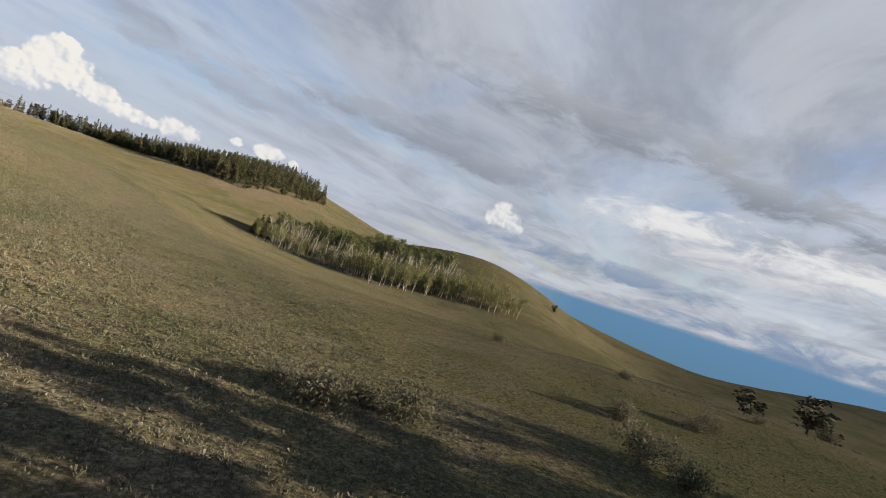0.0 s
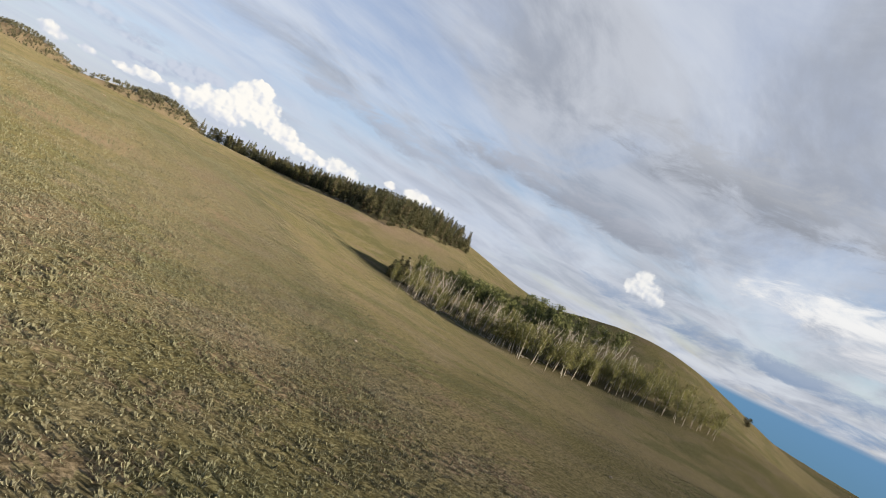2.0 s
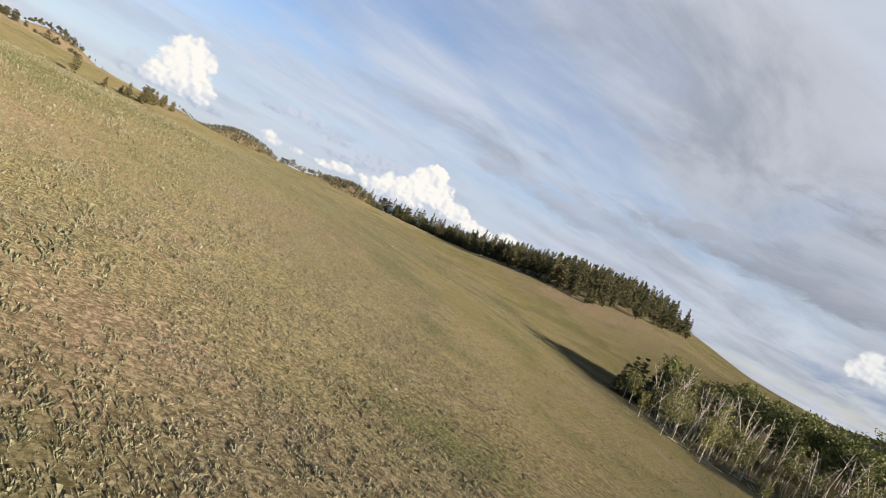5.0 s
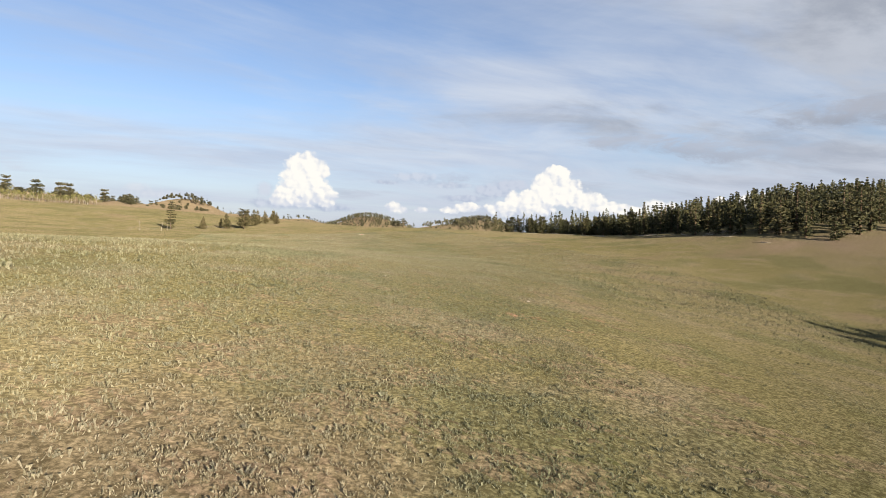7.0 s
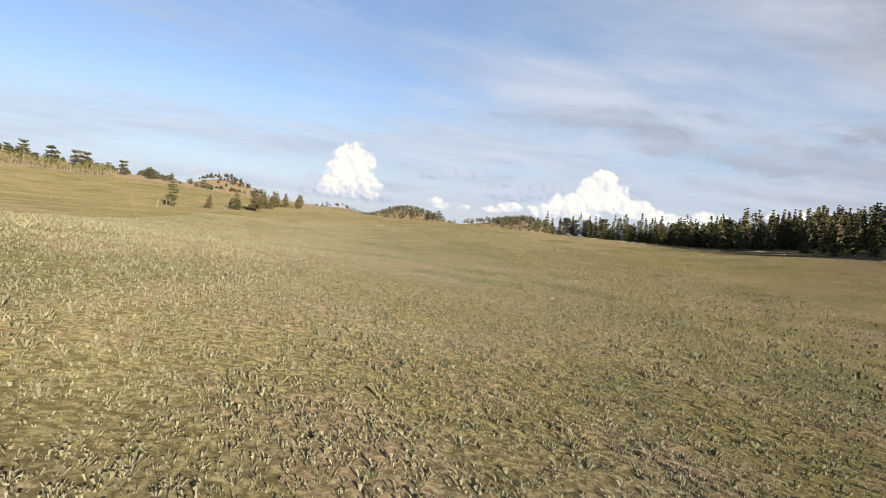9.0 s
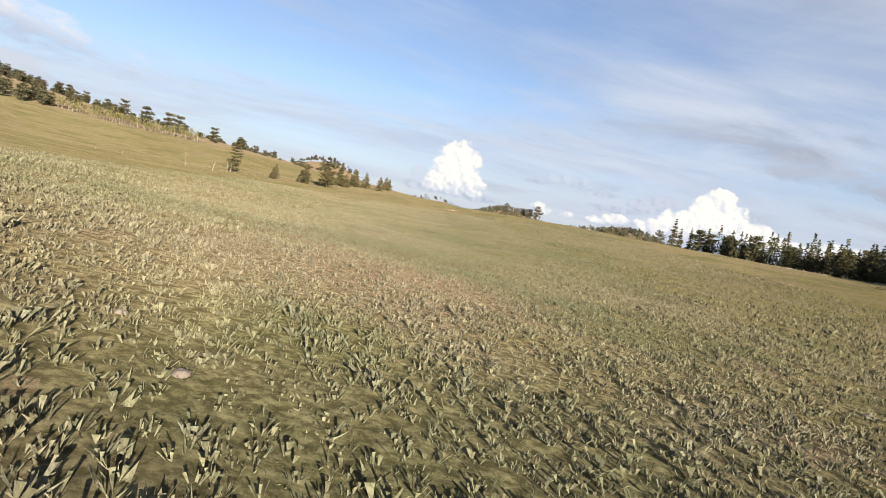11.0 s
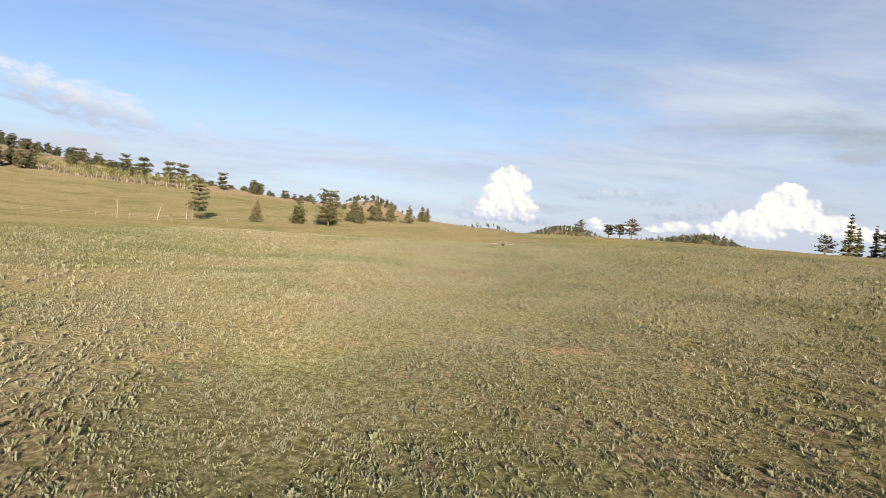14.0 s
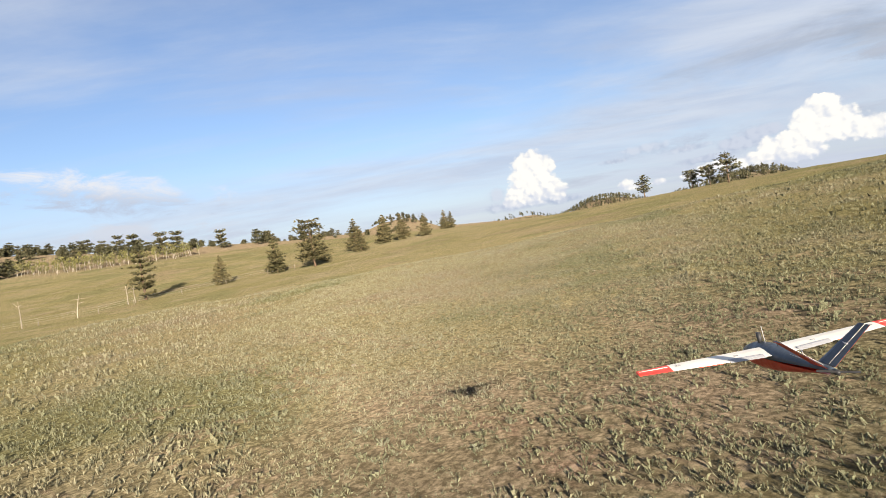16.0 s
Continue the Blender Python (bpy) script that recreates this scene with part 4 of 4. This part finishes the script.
def foil(root_le, root_te, tip_le, tip_te, thick_root, thick_tip, up):
    """One wing panel with an aerofoil section between its leading and trailing edges."""
    bm = bmesh.new()
    prof = [(0.0, 0.0), (0.06, 0.45), (0.25, 0.75), (0.5, 0.62), (0.8, 0.28), (1.0, 0.03), (1.0, -0.03), (0.6, -0.14), (0.25, -0.25), (0.06, -0.22)]
    rows = []
    up = Vector(up)
    for le, te, th in ((root_le, root_te, thick_root), (tip_le, tip_te, thick_tip)):
        le, te = Vector(le), Vector(te)
        rows.append([bm.verts.new(le + (te - le) * t + up * (z * th)) for t, z in prof])
    n = len(prof)
    for i in range(n):
        bm.faces.new((rows[0][i], rows[0][(i + 1) % n], rows[1][(i + 1) % n], rows[1][i]))
    bm.faces.new(rows[0][::-1])
    bm.faces.new(rows[1])
    bmesh.ops.recalc_face_normals(bm, faces=bm.faces)
    return bm


def rod(points, radii, sides=8):
    s = Soup()
    s.add(*stick(points, radii, sides))
    return s


def make_aircraft(m):
    root = tagged(new("model_aircraft"), "red, white and slate radio-controlled aircraft with a V-tail, flying", "aircraft")
    # hull: nose forward is +x
    hull = [(0.46, 0.010, 0.008, -0.010, 1.0), (0.44, 0.040, 0.034, -0.008, 0.9), (0.38, 0.072, 0.064, -0.002, 0.85), (0.28, 0.090, 0.088, 0.004, 0.85),
            (0.10, 0.094, 0.096, 0.010, 0.85), (-0.10, 0.086, 0.086, 0.014, 0.85), (-0.30, 0.062, 0.062, 0.020, 0.9), (-0.50, 0.036, 0.040, 0.030, 0.95), (-0.66, 0.024, 0.026, 0.036, 1.0), (-0.70, 0.018, 0.020, 0.036, 1.0)]
    body = loft(hull)
    low = body.copy()
    for half, keep, name, mat, label in ((body, 1, "fuselage_top", M_SLATE, "slate-blue upper fuselage"), (low, -1, "fuselage_belly", M_RED, "red fuselage belly")):
        geom = half.verts[:] + half.edges[:] + half.faces[:]
        bmesh.ops.bisect_plane(half, geom=geom, plane_co=(0, 0, 0.022), plane_no=(0.02, 0, keep), clear_inner=True, dist=1e-5)
        part(name, half, mat, root, label, True)
    stripe = loft([(x, w + 0.0015, 0.005, 0.020, 1.0) for x, w, h, zc, sq in hull[1:5]])
    part("side_stripe", stripe, M_WHITE, root, "white stripe along the hull", True)
    # wings: bands of film outwards from the root
    for side in (1, -1):
        wing = tagged(new("wing"))
        wing.parent = root
        bands = ((0.05, 0.40, M_WHITE, "white wing panel"), (0.40, 0.58, M_WHITE, "white wing panel"), (0.58, 0.76, M_WHITE, "white wing panel"), (0.76, 1.00, M_RED, "red wing tip"))
        for a, b2, mat, label in bands:
            def edge(y):
                return Vector((0.165 - 0.055 * y, side * y, 0.055 + 0.035 * y)), Vector((-0.115 + 0.075 * y, side * y, 0.055 + 0.035 * y))
            (l0, t0), (l1, t1) = edge(a), edge(b2)
            if b2 == 1.0:
                l1 = l1 + Vector((-0.025, 0, 0))
            part("wing_panel", foil(l0, t0, l1, t1, 0.040 - 0.016 * a, 0.040 - 0.016 * b2, (0, 0, 1)), mat, wing, label, False)
        # coloured film under the wing
        for a, b2 in ((0.40, 0.58),):
            (l0, t0), (l1, t1) = edge(a), edge(b2)
            bm = bmesh.new()
            dz = Vector((0, 0, -0.014))
            q = [l0.lerp(t0, 0.10) + dz, l0.lerp(t0, 0.97) + dz * 0.5, l1.lerp(t1, 0.97) + dz * 0.5, l1.lerp(t1, 0.10) + dz]
            lo = [bm.verts.new(v) for v in q]
            hi = [bm.verts.new(v + Vector((0, 0, 0.008))) for v in q]
            bm.faces.new(lo[::-1] if side > 0 else lo)
            bm.faces.new(hi if side > 0 else hi[::-1])
            for i in range(4):
                bm.faces.new((lo[i], lo[(i + 1) % 4], hi[(i + 1) % 4], hi[i]))
            bmesh.ops.recalc_face_normals(bm, faces=bm.faces)
            part("underside_band", bm, M_RED, wing, "red band under the wing")
        # flap, tip stripe and servo horns
        (l0, t0), (l1, t1) = edge(0.12), edge(0.36)
        part("flap", foil(t0 + Vector((0.045, 0, 0.012)), t0 + Vector((-0.012, 0, -0.004)), t1 + Vector((0.04, 0, 0.012)), t1 + Vector((-0.012, 0, -0.004)), 0.008, 0.007, (0, 0, 1)), M_METAL, wing, "grey flap")
        (l0, t0), (l1, t1) = edge(0.775), edge(0.985)
        part("tip_stripe", rod([l0.lerp(t0, 0.55) + Vector((0, 0, 0.018)), l1.lerp(t1, 0.55) + Vector((0, 0, 0.016))], [0.0025, 0.0025], 6).mesh("tip_stripe", M_WHITE), None, wing, "thin white stripe")
        for y in (0.28, 0.70):
            (l0, t0), _ = edge(y), None
            c = l0.lerp(t0, 0.62) + Vector((0, 0, 0.018))
            part("servo_horn", rod([c + Vector((0.016 * math.cos(q), 0.016 * math.sin(q), 0.001)) for q in (0.4, 1.2, 2.0, 2.8, 3.6, 4.4, 5.2, 6.0)] + [c + Vector((-0.004, 0, 0.004))], [0.0022] * 9, 6).mesh("servo_horn", M_METAL), None, wing, "small grey servo arm ring")
    # V-tail
    for side in (1, -1):
        upv = Vector((0, -side * 0.62, 0.78))
        r_le, r_te = Vector((-0.50, side * 0.022, 0.060)), Vector((-0.68, side * 0.022, 0.055))
        t_le, t_te = Vector((-0.60, side * 0.265, 0.270)), Vector((-0.71, side * 0.265, 0.270))
        fin = part("tail_fin", foil(r_le, r_te, t_le, t_te, 0.016, 0.010, upv), M_SLATE, root, "slate-blue tail fin with a red underside")
        part("hinge_line", rod([r_le.lerp(r_te, 0.72) + upv * 0.012, t_le.lerp(t_te, 0.72) + upv * 0.009], [0.0010, 0.0009], 6).mesh("hinge_line", M_WHITE), None, fin, "pale hinge line")
        c = (r_le.lerp(r_te, 0.6) + t_le.lerp(t_te, 0.6)) / 2 + upv * 0.010
        part("servo_horn", rod([c, c + upv * 0.018, c + Vector((-0.03, 0, 0))], [0.004, 0.004, 0.003], 6).mesh("servo_horn", M_METAL), None, fin)
        low2 = foil(r_le - upv * 0.004, r_te - upv * 0.003, t_le - upv * 0.003, t_te - upv * 0.003, 0.004, 0.003, upv)
        part("fin_underside", low2, M_RED, fin, "red film under the fin")
    # motor with a still two-bladed propeller, aerials and canopy bump
    motor = part("motor", rod([(-0.695, 0, 0.036), (-0.735, 0, 0.036), (-0.75, 0, 0.036)], [0.018, 0.018, 0.009], 14).mesh("motor", M_BLACK), None, root, "dark pusher motor")
    for s in (1, -1):
        part("propeller_blade", foil((-0.742, 0, 0.036), (-0.750, 0.0, 0.050), (-0.742, s * 0.125, 0.036 + s * 0.03), (-0.748, s * 0.125, 0.052 + s * 0.03), 0.004, 0.002, (1, 0, 0)), M_BLACK, motor, "black propeller blade")
    cam_mast = rod([(0.20, 0, 0.08), (0.20, 0, 0.175)], [0.018, 0.018], 10)
    part("mast", cam_mast.mesh("mast", M_BLACK), None, root, "short black mast behind the nose")
    part("aerial", rod([(0.12, 0, 0.09), (0.115, 0.004, 0.235)], [0.003, 0.0025], 8).mesh("aerial", M_METAL), None, root, "white rod aerial")
    part("aerial", rod([(-0.06, 0, 0.09), (-0.065, -0.006, 0.16)], [0.003, 0.002], 6).mesh("aerial", M_BLACK), None, root, "thin black aerial")
    part("pushrod", rod([(-0.12, 0.03, 0.088), (-0.45, 0.02, 0.070)], [0.0012, 0.0012], 6).mesh("pushrod", M_METAL), None, root, "pale control rod")
    part("pushrod", rod([(-0.12, -0.03, 0.088), (-0.45, -0.02, 0.070)], [0.0018, 0.0018], 6).mesh("pushrod", M_BLACK), None, root, "dark control rod")
    root.matrix_basis = m
    return root


make_aircraft(pose(-25.59, 176.13, 8.53, -3.7, 2.4, 109.1))


# ---------------------------------------------------------------- sagebrush, grass and stones along the flight
FLIGHT = np.array([(-75, -185), (-49, -155), (-31, -125), (-19, -97), (-9, -65), (0, -14), (0.5, 25), (-3, 77), (-11, 110), (-18, 142), (-26, 172), (-36, 205), (-48, 240)], float)


def path_points(n, seed, wide, far, share, zone=(0.45, 258, 420)):
    """Places strewn along the flight line, thick close to it and thinner further out."""
    rng = np.random.default_rng(seed)
    line = FLIGHT
    seg = np.linalg.norm(np.diff(line, axis=0), axis=1)
    cum = np.concatenate([[0], np.cumsum(seg)])
    low = rng.random(n) < zone[0]         # thickest where the flight is low
    s = np.where(low, rng.uniform(zone[1], zone[2], n), rng.uniform(0, 300, n))
    x, y = np.interp(s, cum, line[:, 0]), np.interp(s, cum, line[:, 1])
    dx, dy = np.interp(s + 1, cum, line[:, 0]) - np.interp(s - 1, cum, line[:, 0]), np.interp(s + 1, cum, line[:, 1]) - np.interp(s - 1, cum, line[:, 1])
    ln = np.hypot(dx, dy) + 1e-9
    pick = rng.random(n)
    off = np.where(pick < share * 0.62, rng.uniform(-wide * 0.5, wide * 0.5, n), np.where(pick < share, rng.uniform(-wide * 1.3, wide * 1.3, n), rng.normal(0, far, n)))
    return x - dy / ln * off, y + dx / ln * off


def clumpy(x, y, f, seed):
    """0 to 1, in patches."""
    a = np.sin(x * f + seed) * np.sin(y * f * 1.13 + 1.7 * seed) + 0.6 * np.sin(x * f * 2.3 - y * f * 1.9 + seed * 0.6) + 0.4 * np.sin(y * f * 3.7 + x * f * 2.9)
    return 1 / (1 + np.exp(-1.8 * a))


def gradient_noise(x, y, seed):
    """Smooth noise of cell 1, about -0.7 to 0.7."""
    tab = np.random.default_rng(seed).uniform(0, 2 * np.pi, 4096).astype(np.float32)
    xi, yi = np.floor(x).astype(np.int64), np.floor(y).astype(np.int64)
    fx, fy = (x - xi).astype(np.float32), (y - yi).astype(np.float32)
    u, w = fx * fx * (3 - 2 * fx), fy * fy * (3 - 2 * fy)

    def corner(i, j):
        g = tab[((xi + i) * 7919 + (yi + j) * 104729 + (xi + i) * (yi + j) * 31) % 4096]
        return np.cos(g) * (fx - i) + np.sin(g) * (fy - j)
    return (corner(0, 0) * (1 - u) + corner(1, 0) * u) * (1 - w) + (corner(0, 1) * (1 - u) + corner(1, 1) * u) * w


def turf(name, s0, s1, along, fine, coarse, half, lump, rough, label):
    """Cropped, cushiony turf along the flight: a lumpy skin over the ground, flat soil in its gaps."""
    s = np.arange(s0, s1, along)
    k = (coarse - fine) / half
    n = int(math.asinh(half * k / fine) / k)
    off = fine / k * np.sinh(k * np.arange(-n, n + 1))
    ls = np.linspace(-20, 480, 1001)
    seg = np.linalg.norm(np.diff(FLIGHT, axis=0), axis=1)
    cum = np.concatenate([[0], np.cumsum(seg)])
    soft = np.hanning(81) / np.hanning(81).sum()
    lx, ly = [np.convolve(np.pad(np.interp(ls, cum, FLIGHT[:, q]), 40, "reflect", reflect_type="odd"), soft, "valid") for q in (0, 1)]
    px, py = np.interp(s, ls, lx), np.interp(s, ls, ly)
    dx, dy = np.gradient(px), np.gradient(py)
    ln = np.hypot(dx, dy)
    rng = np.random.default_rng(int(s0) + 5)
    o = off[None, :] + rng.uniform(-0.3, 0.3, (len(s), len(off))) * np.gradient(off)[None, :]
    sh = rng.uniform(-0.3, 0.3, o.shape) * along
    x = px[:, None] + (-dy[:, None] * o + dx[:, None] * sh) / ln[:, None]
    y = py[:, None] + (dx[:, None] * o + dy[:, None] * sh) / ln[:, None]
    big = gradient_noise(x / 3.1, y / 3.1, 3)
    lift = 0.070 * np.abs(gradient_noise(x / lump, y / lump, 1)) * 2 + 0.055 * np.abs(gradient_noise(x / (lump * 0.43), y / (lump * 0.43), 2)) * 2
    calm = 1 - 0.45 * (np.clip((s - 268) / 8, 0, 1) * np.clip((330 - s) / 12, 0, 1))[:, None] * np.clip((11 - np.abs(o)) / 5, 0, 1)
    lift = (lift + rough * (rng.random(x.shape) ** 1.6 - 0.25)) * calm
    lift = lift * (0.60 + 0.6 * big) - 0.045 - 0.045 * spots(x, y, SOIL_SPOTS)
    fade = np.clip((half - np.abs(o)) / (0.25 * half), 0, 1) * np.clip((s - s0) / 6, 0, 1)[:, None] * np.clip((s1 - s) / 6, 0, 1)[:, None]
    lift = (lift + 0.03) * fade - 0.03
    v = np.stack([x, y, height(x, y) + lift], 2).reshape(-1, 3)
    nx = len(off)
    i = (np.arange(len(s) - 1)[:, None] * nx + np.arange(nx - 1)[None, :]).ravel()
    f = np.concatenate([np.stack([i, i + 1, i + nx + 1], 1), np.stack([i, i + nx + 1, i + nx], 1)])
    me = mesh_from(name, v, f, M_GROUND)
    for nm, val in (("soil", spots(x, y, SOIL_SPOTS)), ("dry", spots(x, y, DRY_SPOTS)), ("turf", np.clip(lift / 0.10, 0, 1))):
        at = me.attributes.new(nm, "FLOAT", "POINT")
        at.data.foreach_set("value", val.ravel().astype(np.float32))
    return tagged(new(name, me), label, "grass", kind="stuff")


turf("pasture_turf", 40, 458, 0.24, 0.24, 0.90, 16, 0.30, 0.060, "cropped cushiony turf with bare soil between")


def tussocks(name, band, per_m2, radius, tall, blades, mat, seed, patch, thin, label, lean=0.6, span=(40, 456)):
    """Low grass tussocks in two strips beside the flight line, from band[0] to band[1] metres off it."""
    rng = np.random.default_rng(seed)
    n = int((span[1] - span[0]) * 2 * (band[1] - band[0]) * per_m2)
    seg = np.linalg.norm(np.diff(FLIGHT, axis=0), axis=1)
    cum = np.concatenate([[0], np.cumsum(seg)])
    s = rng.uniform(span[0], span[1], n)
    x, y = np.interp(s, cum, FLIGHT[:, 0]), np.interp(s, cum, FLIGHT[:, 1])
    a = np.arctan2(np.interp(s + 12, cum, FLIGHT[:, 1]) - np.interp(s - 12, cum, FLIGHT[:, 1]), np.interp(s + 12, cum, FLIGHT[:, 0]) - np.interp(s - 12, cum, FLIGHT[:, 0]))
    off = rng.uniform(band[0], band[1], n) * rng.choice([-1.0, 1.0], n)
    x, y = x - np.sin(a) * off, y + np.cos(a) * off
    keep = rng.random(n) < (1 - thin) + thin * clumpy(x, y, patch, seed)
    keep &= rng.random(n) > 0.55 * spots(x, y, SOIL_SPOTS)
    x, y = x[keep], y[keep]
    n = len(x)
    # the grass is short and even east of the first leg
    s, off = s[keep], off[keep]
    short = np.clip((-off - 5) / 6, 0, 1) * np.clip((250 - s) / 30, 0, 1)
    size = rng.gamma(7.0, 1 / 7.0, n) * (1 - 0.35 * short)
    base = np.stack([x, y, height(x, y) - 0.02], 1)
    a = rng.uniform(0, 2 * np.pi, (n, blades))
    out = np.stack([np.cos(a), np.sin(a), np.zeros_like(a)], 2)
    turn = a + np.pi / 2 + rng.normal(0, 0.5, a.shape)
    side = np.stack([np.cos(turn), np.sin(turn), np.zeros_like(a)], 2)
    ln = tall * (np.sqrt(size) * (1 - 0.5 * short))[:, None] * rng.uniform(0.55, 1.3, (n, blades))
    wd = radius * size[:, None] * rng.uniform(0.25, 0.62, (n, blades))
    root = base[:, None, :] + out * (radius * size[:, None] * rng.uniform(0.0, 0.9, (n, blades)))[:, :, None]
    tip = root + out * (ln * lean * rng.uniform(0.2, 1.4, (n, blades)))[:, :, None]
    tip[:, :, 2] += ln
    broad = side * wd[:, :, None] * 0.5
    flip = (rng.random((n, blades)) < 0.5)[:, :, None]      # half of the blades spread out at the top
    a = np.where(flip, tip - broad, root - broad)
    b2 = np.where(flip, tip + broad, root + broad)
    v = np.stack([a, b2, np.where(flip, root, tip)], 2).reshape(-1, 3)
    f = np.arange(len(v)).reshape(-1, 3)
    return tagged(new(name, mesh_from(name, v, f, mat)), label, "grass", kind="stuff")


tussocks("bunchgrass", (0, 7), 40, 0.070, 0.082, 6, M_GRASS, 521, 0.35, 0.25, "small pale straw and olive bunchgrass tussocks", 0.8)
tussocks("low_sagebrush", (0, 12), 1.0, 0.085, 0.100, 16, M_SAGE, 511, 0.22, 0.8, "low grey-green sagebrush clumps over the pasture", 0.9)
tussocks("pasture_tussocks", (7, 20), 15.0, 0.110, 0.125, 5, M_GRASS, 571, 0.16, 0.3, "low straw and olive tussocks of the open pasture", 0.7)
tussocks("outer_tussocks", (20, 55), 3.6, 0.22, 0.20, 3, M_GRASS, 581, 0.08, 0.4, "scattered low tussocks further out on the pasture", 0.6)


def shrub(name, x, y, size, seed, label):
    """One larger sagebrush: woody stems and a loose crown."""
    rng = np.random.default_rng(seed)
    root = tagged(new(name), label, "shrub", "larger shrubs")
    wood2, leaf2 = Soup(), Soup()
    for _ in range(14):
        a = rng.uniform(0, 6.28)
        q = bent(rng, (rng.normal(0, 0.04), rng.normal(0, 0.04), 0), (math.cos(a) * 0.8, math.sin(a) * 0.8, 1), size * rng.uniform(0.7, 1.1), 0.25, 4)
        wood2.add(*stick(q, [0.03, 0.025, 0.02, 0.012, 0.006], 4, False))
        for k2 in (2, 3, 4):
            leaf2.tris(q[k2] + rng.normal(0, 0.15 * size, (34, 3)), np.full(34, 0.085 * size))
    part("woody_base", wood2.mesh("woody_base", M_BARK), None, root, "grey woody stems")
    part("foliage", leaf2.mesh("foliage", M_SHRUB), None, root)
    root.matrix_basis = pose(x, y, on_ground(x, y, 0.04), 0, 0, rng.uniform(0, 360))


rs = random.Random(91)
SHRUBS = [(-3, -125, 0.9), (4.7, -135, 1.0), (-38.0, -142.0, 1.3), (-35.0, -143.0, 1.2), (-36.0, -142.0, 0.9), (-26.0, -148.0, 1.5), (-18.0, -144.0, 1.2), (-11.0, -146.0, 0.9), (-35.0, -143.0, 0.8), (-27.0, -150.0, 1.2), (-38.0, -140.0, 0.7), (-16.5, -143.5, 1.0), (-9.4, -146.3, 1.2), (-5, -146, 0.8), (8, -146, 1.0), (19, -150, 1.1), (33, -149, 0.9), (38, -152, 0.9)]
for i, (x, y, s) in enumerate(SHRUBS):
    shrub("sagebrush_shrub", x, y, s, 600 + i, "loose grey-green sagebrush shrub on the pasture")


def stone(x, y, r, seed):
    bm = bmesh.new()
    bmesh.ops.create_icosphere(bm, subdivisions=2, radius=r)
    for v in bm.verts:
        v.co *= 1 + 0.35 * noise.noise(v.co / r * 1.3 + Vector((seed, 0, 0)))
        v.co.z *= 0.6
    me = bpy.data.meshes.new("stone")
    bm.to_mesh(me)
    bm.free()
    me.materials.append(M_ROCK)
    ob = tagged(new("stone", me), "small pale lichen-grey stone in the grass", "stone", "field stones")
    ob.matrix_basis = pose(x, y, on_ground(x, y, -r * 0.15), 0, 0, seed * 40)


sx, sy = path_points(36, 555, 14, 20, 0.7)
for i in range(36):
    stone(float(sx[i]), float(sy[i]), rs.uniform(0.06, 0.14), i)
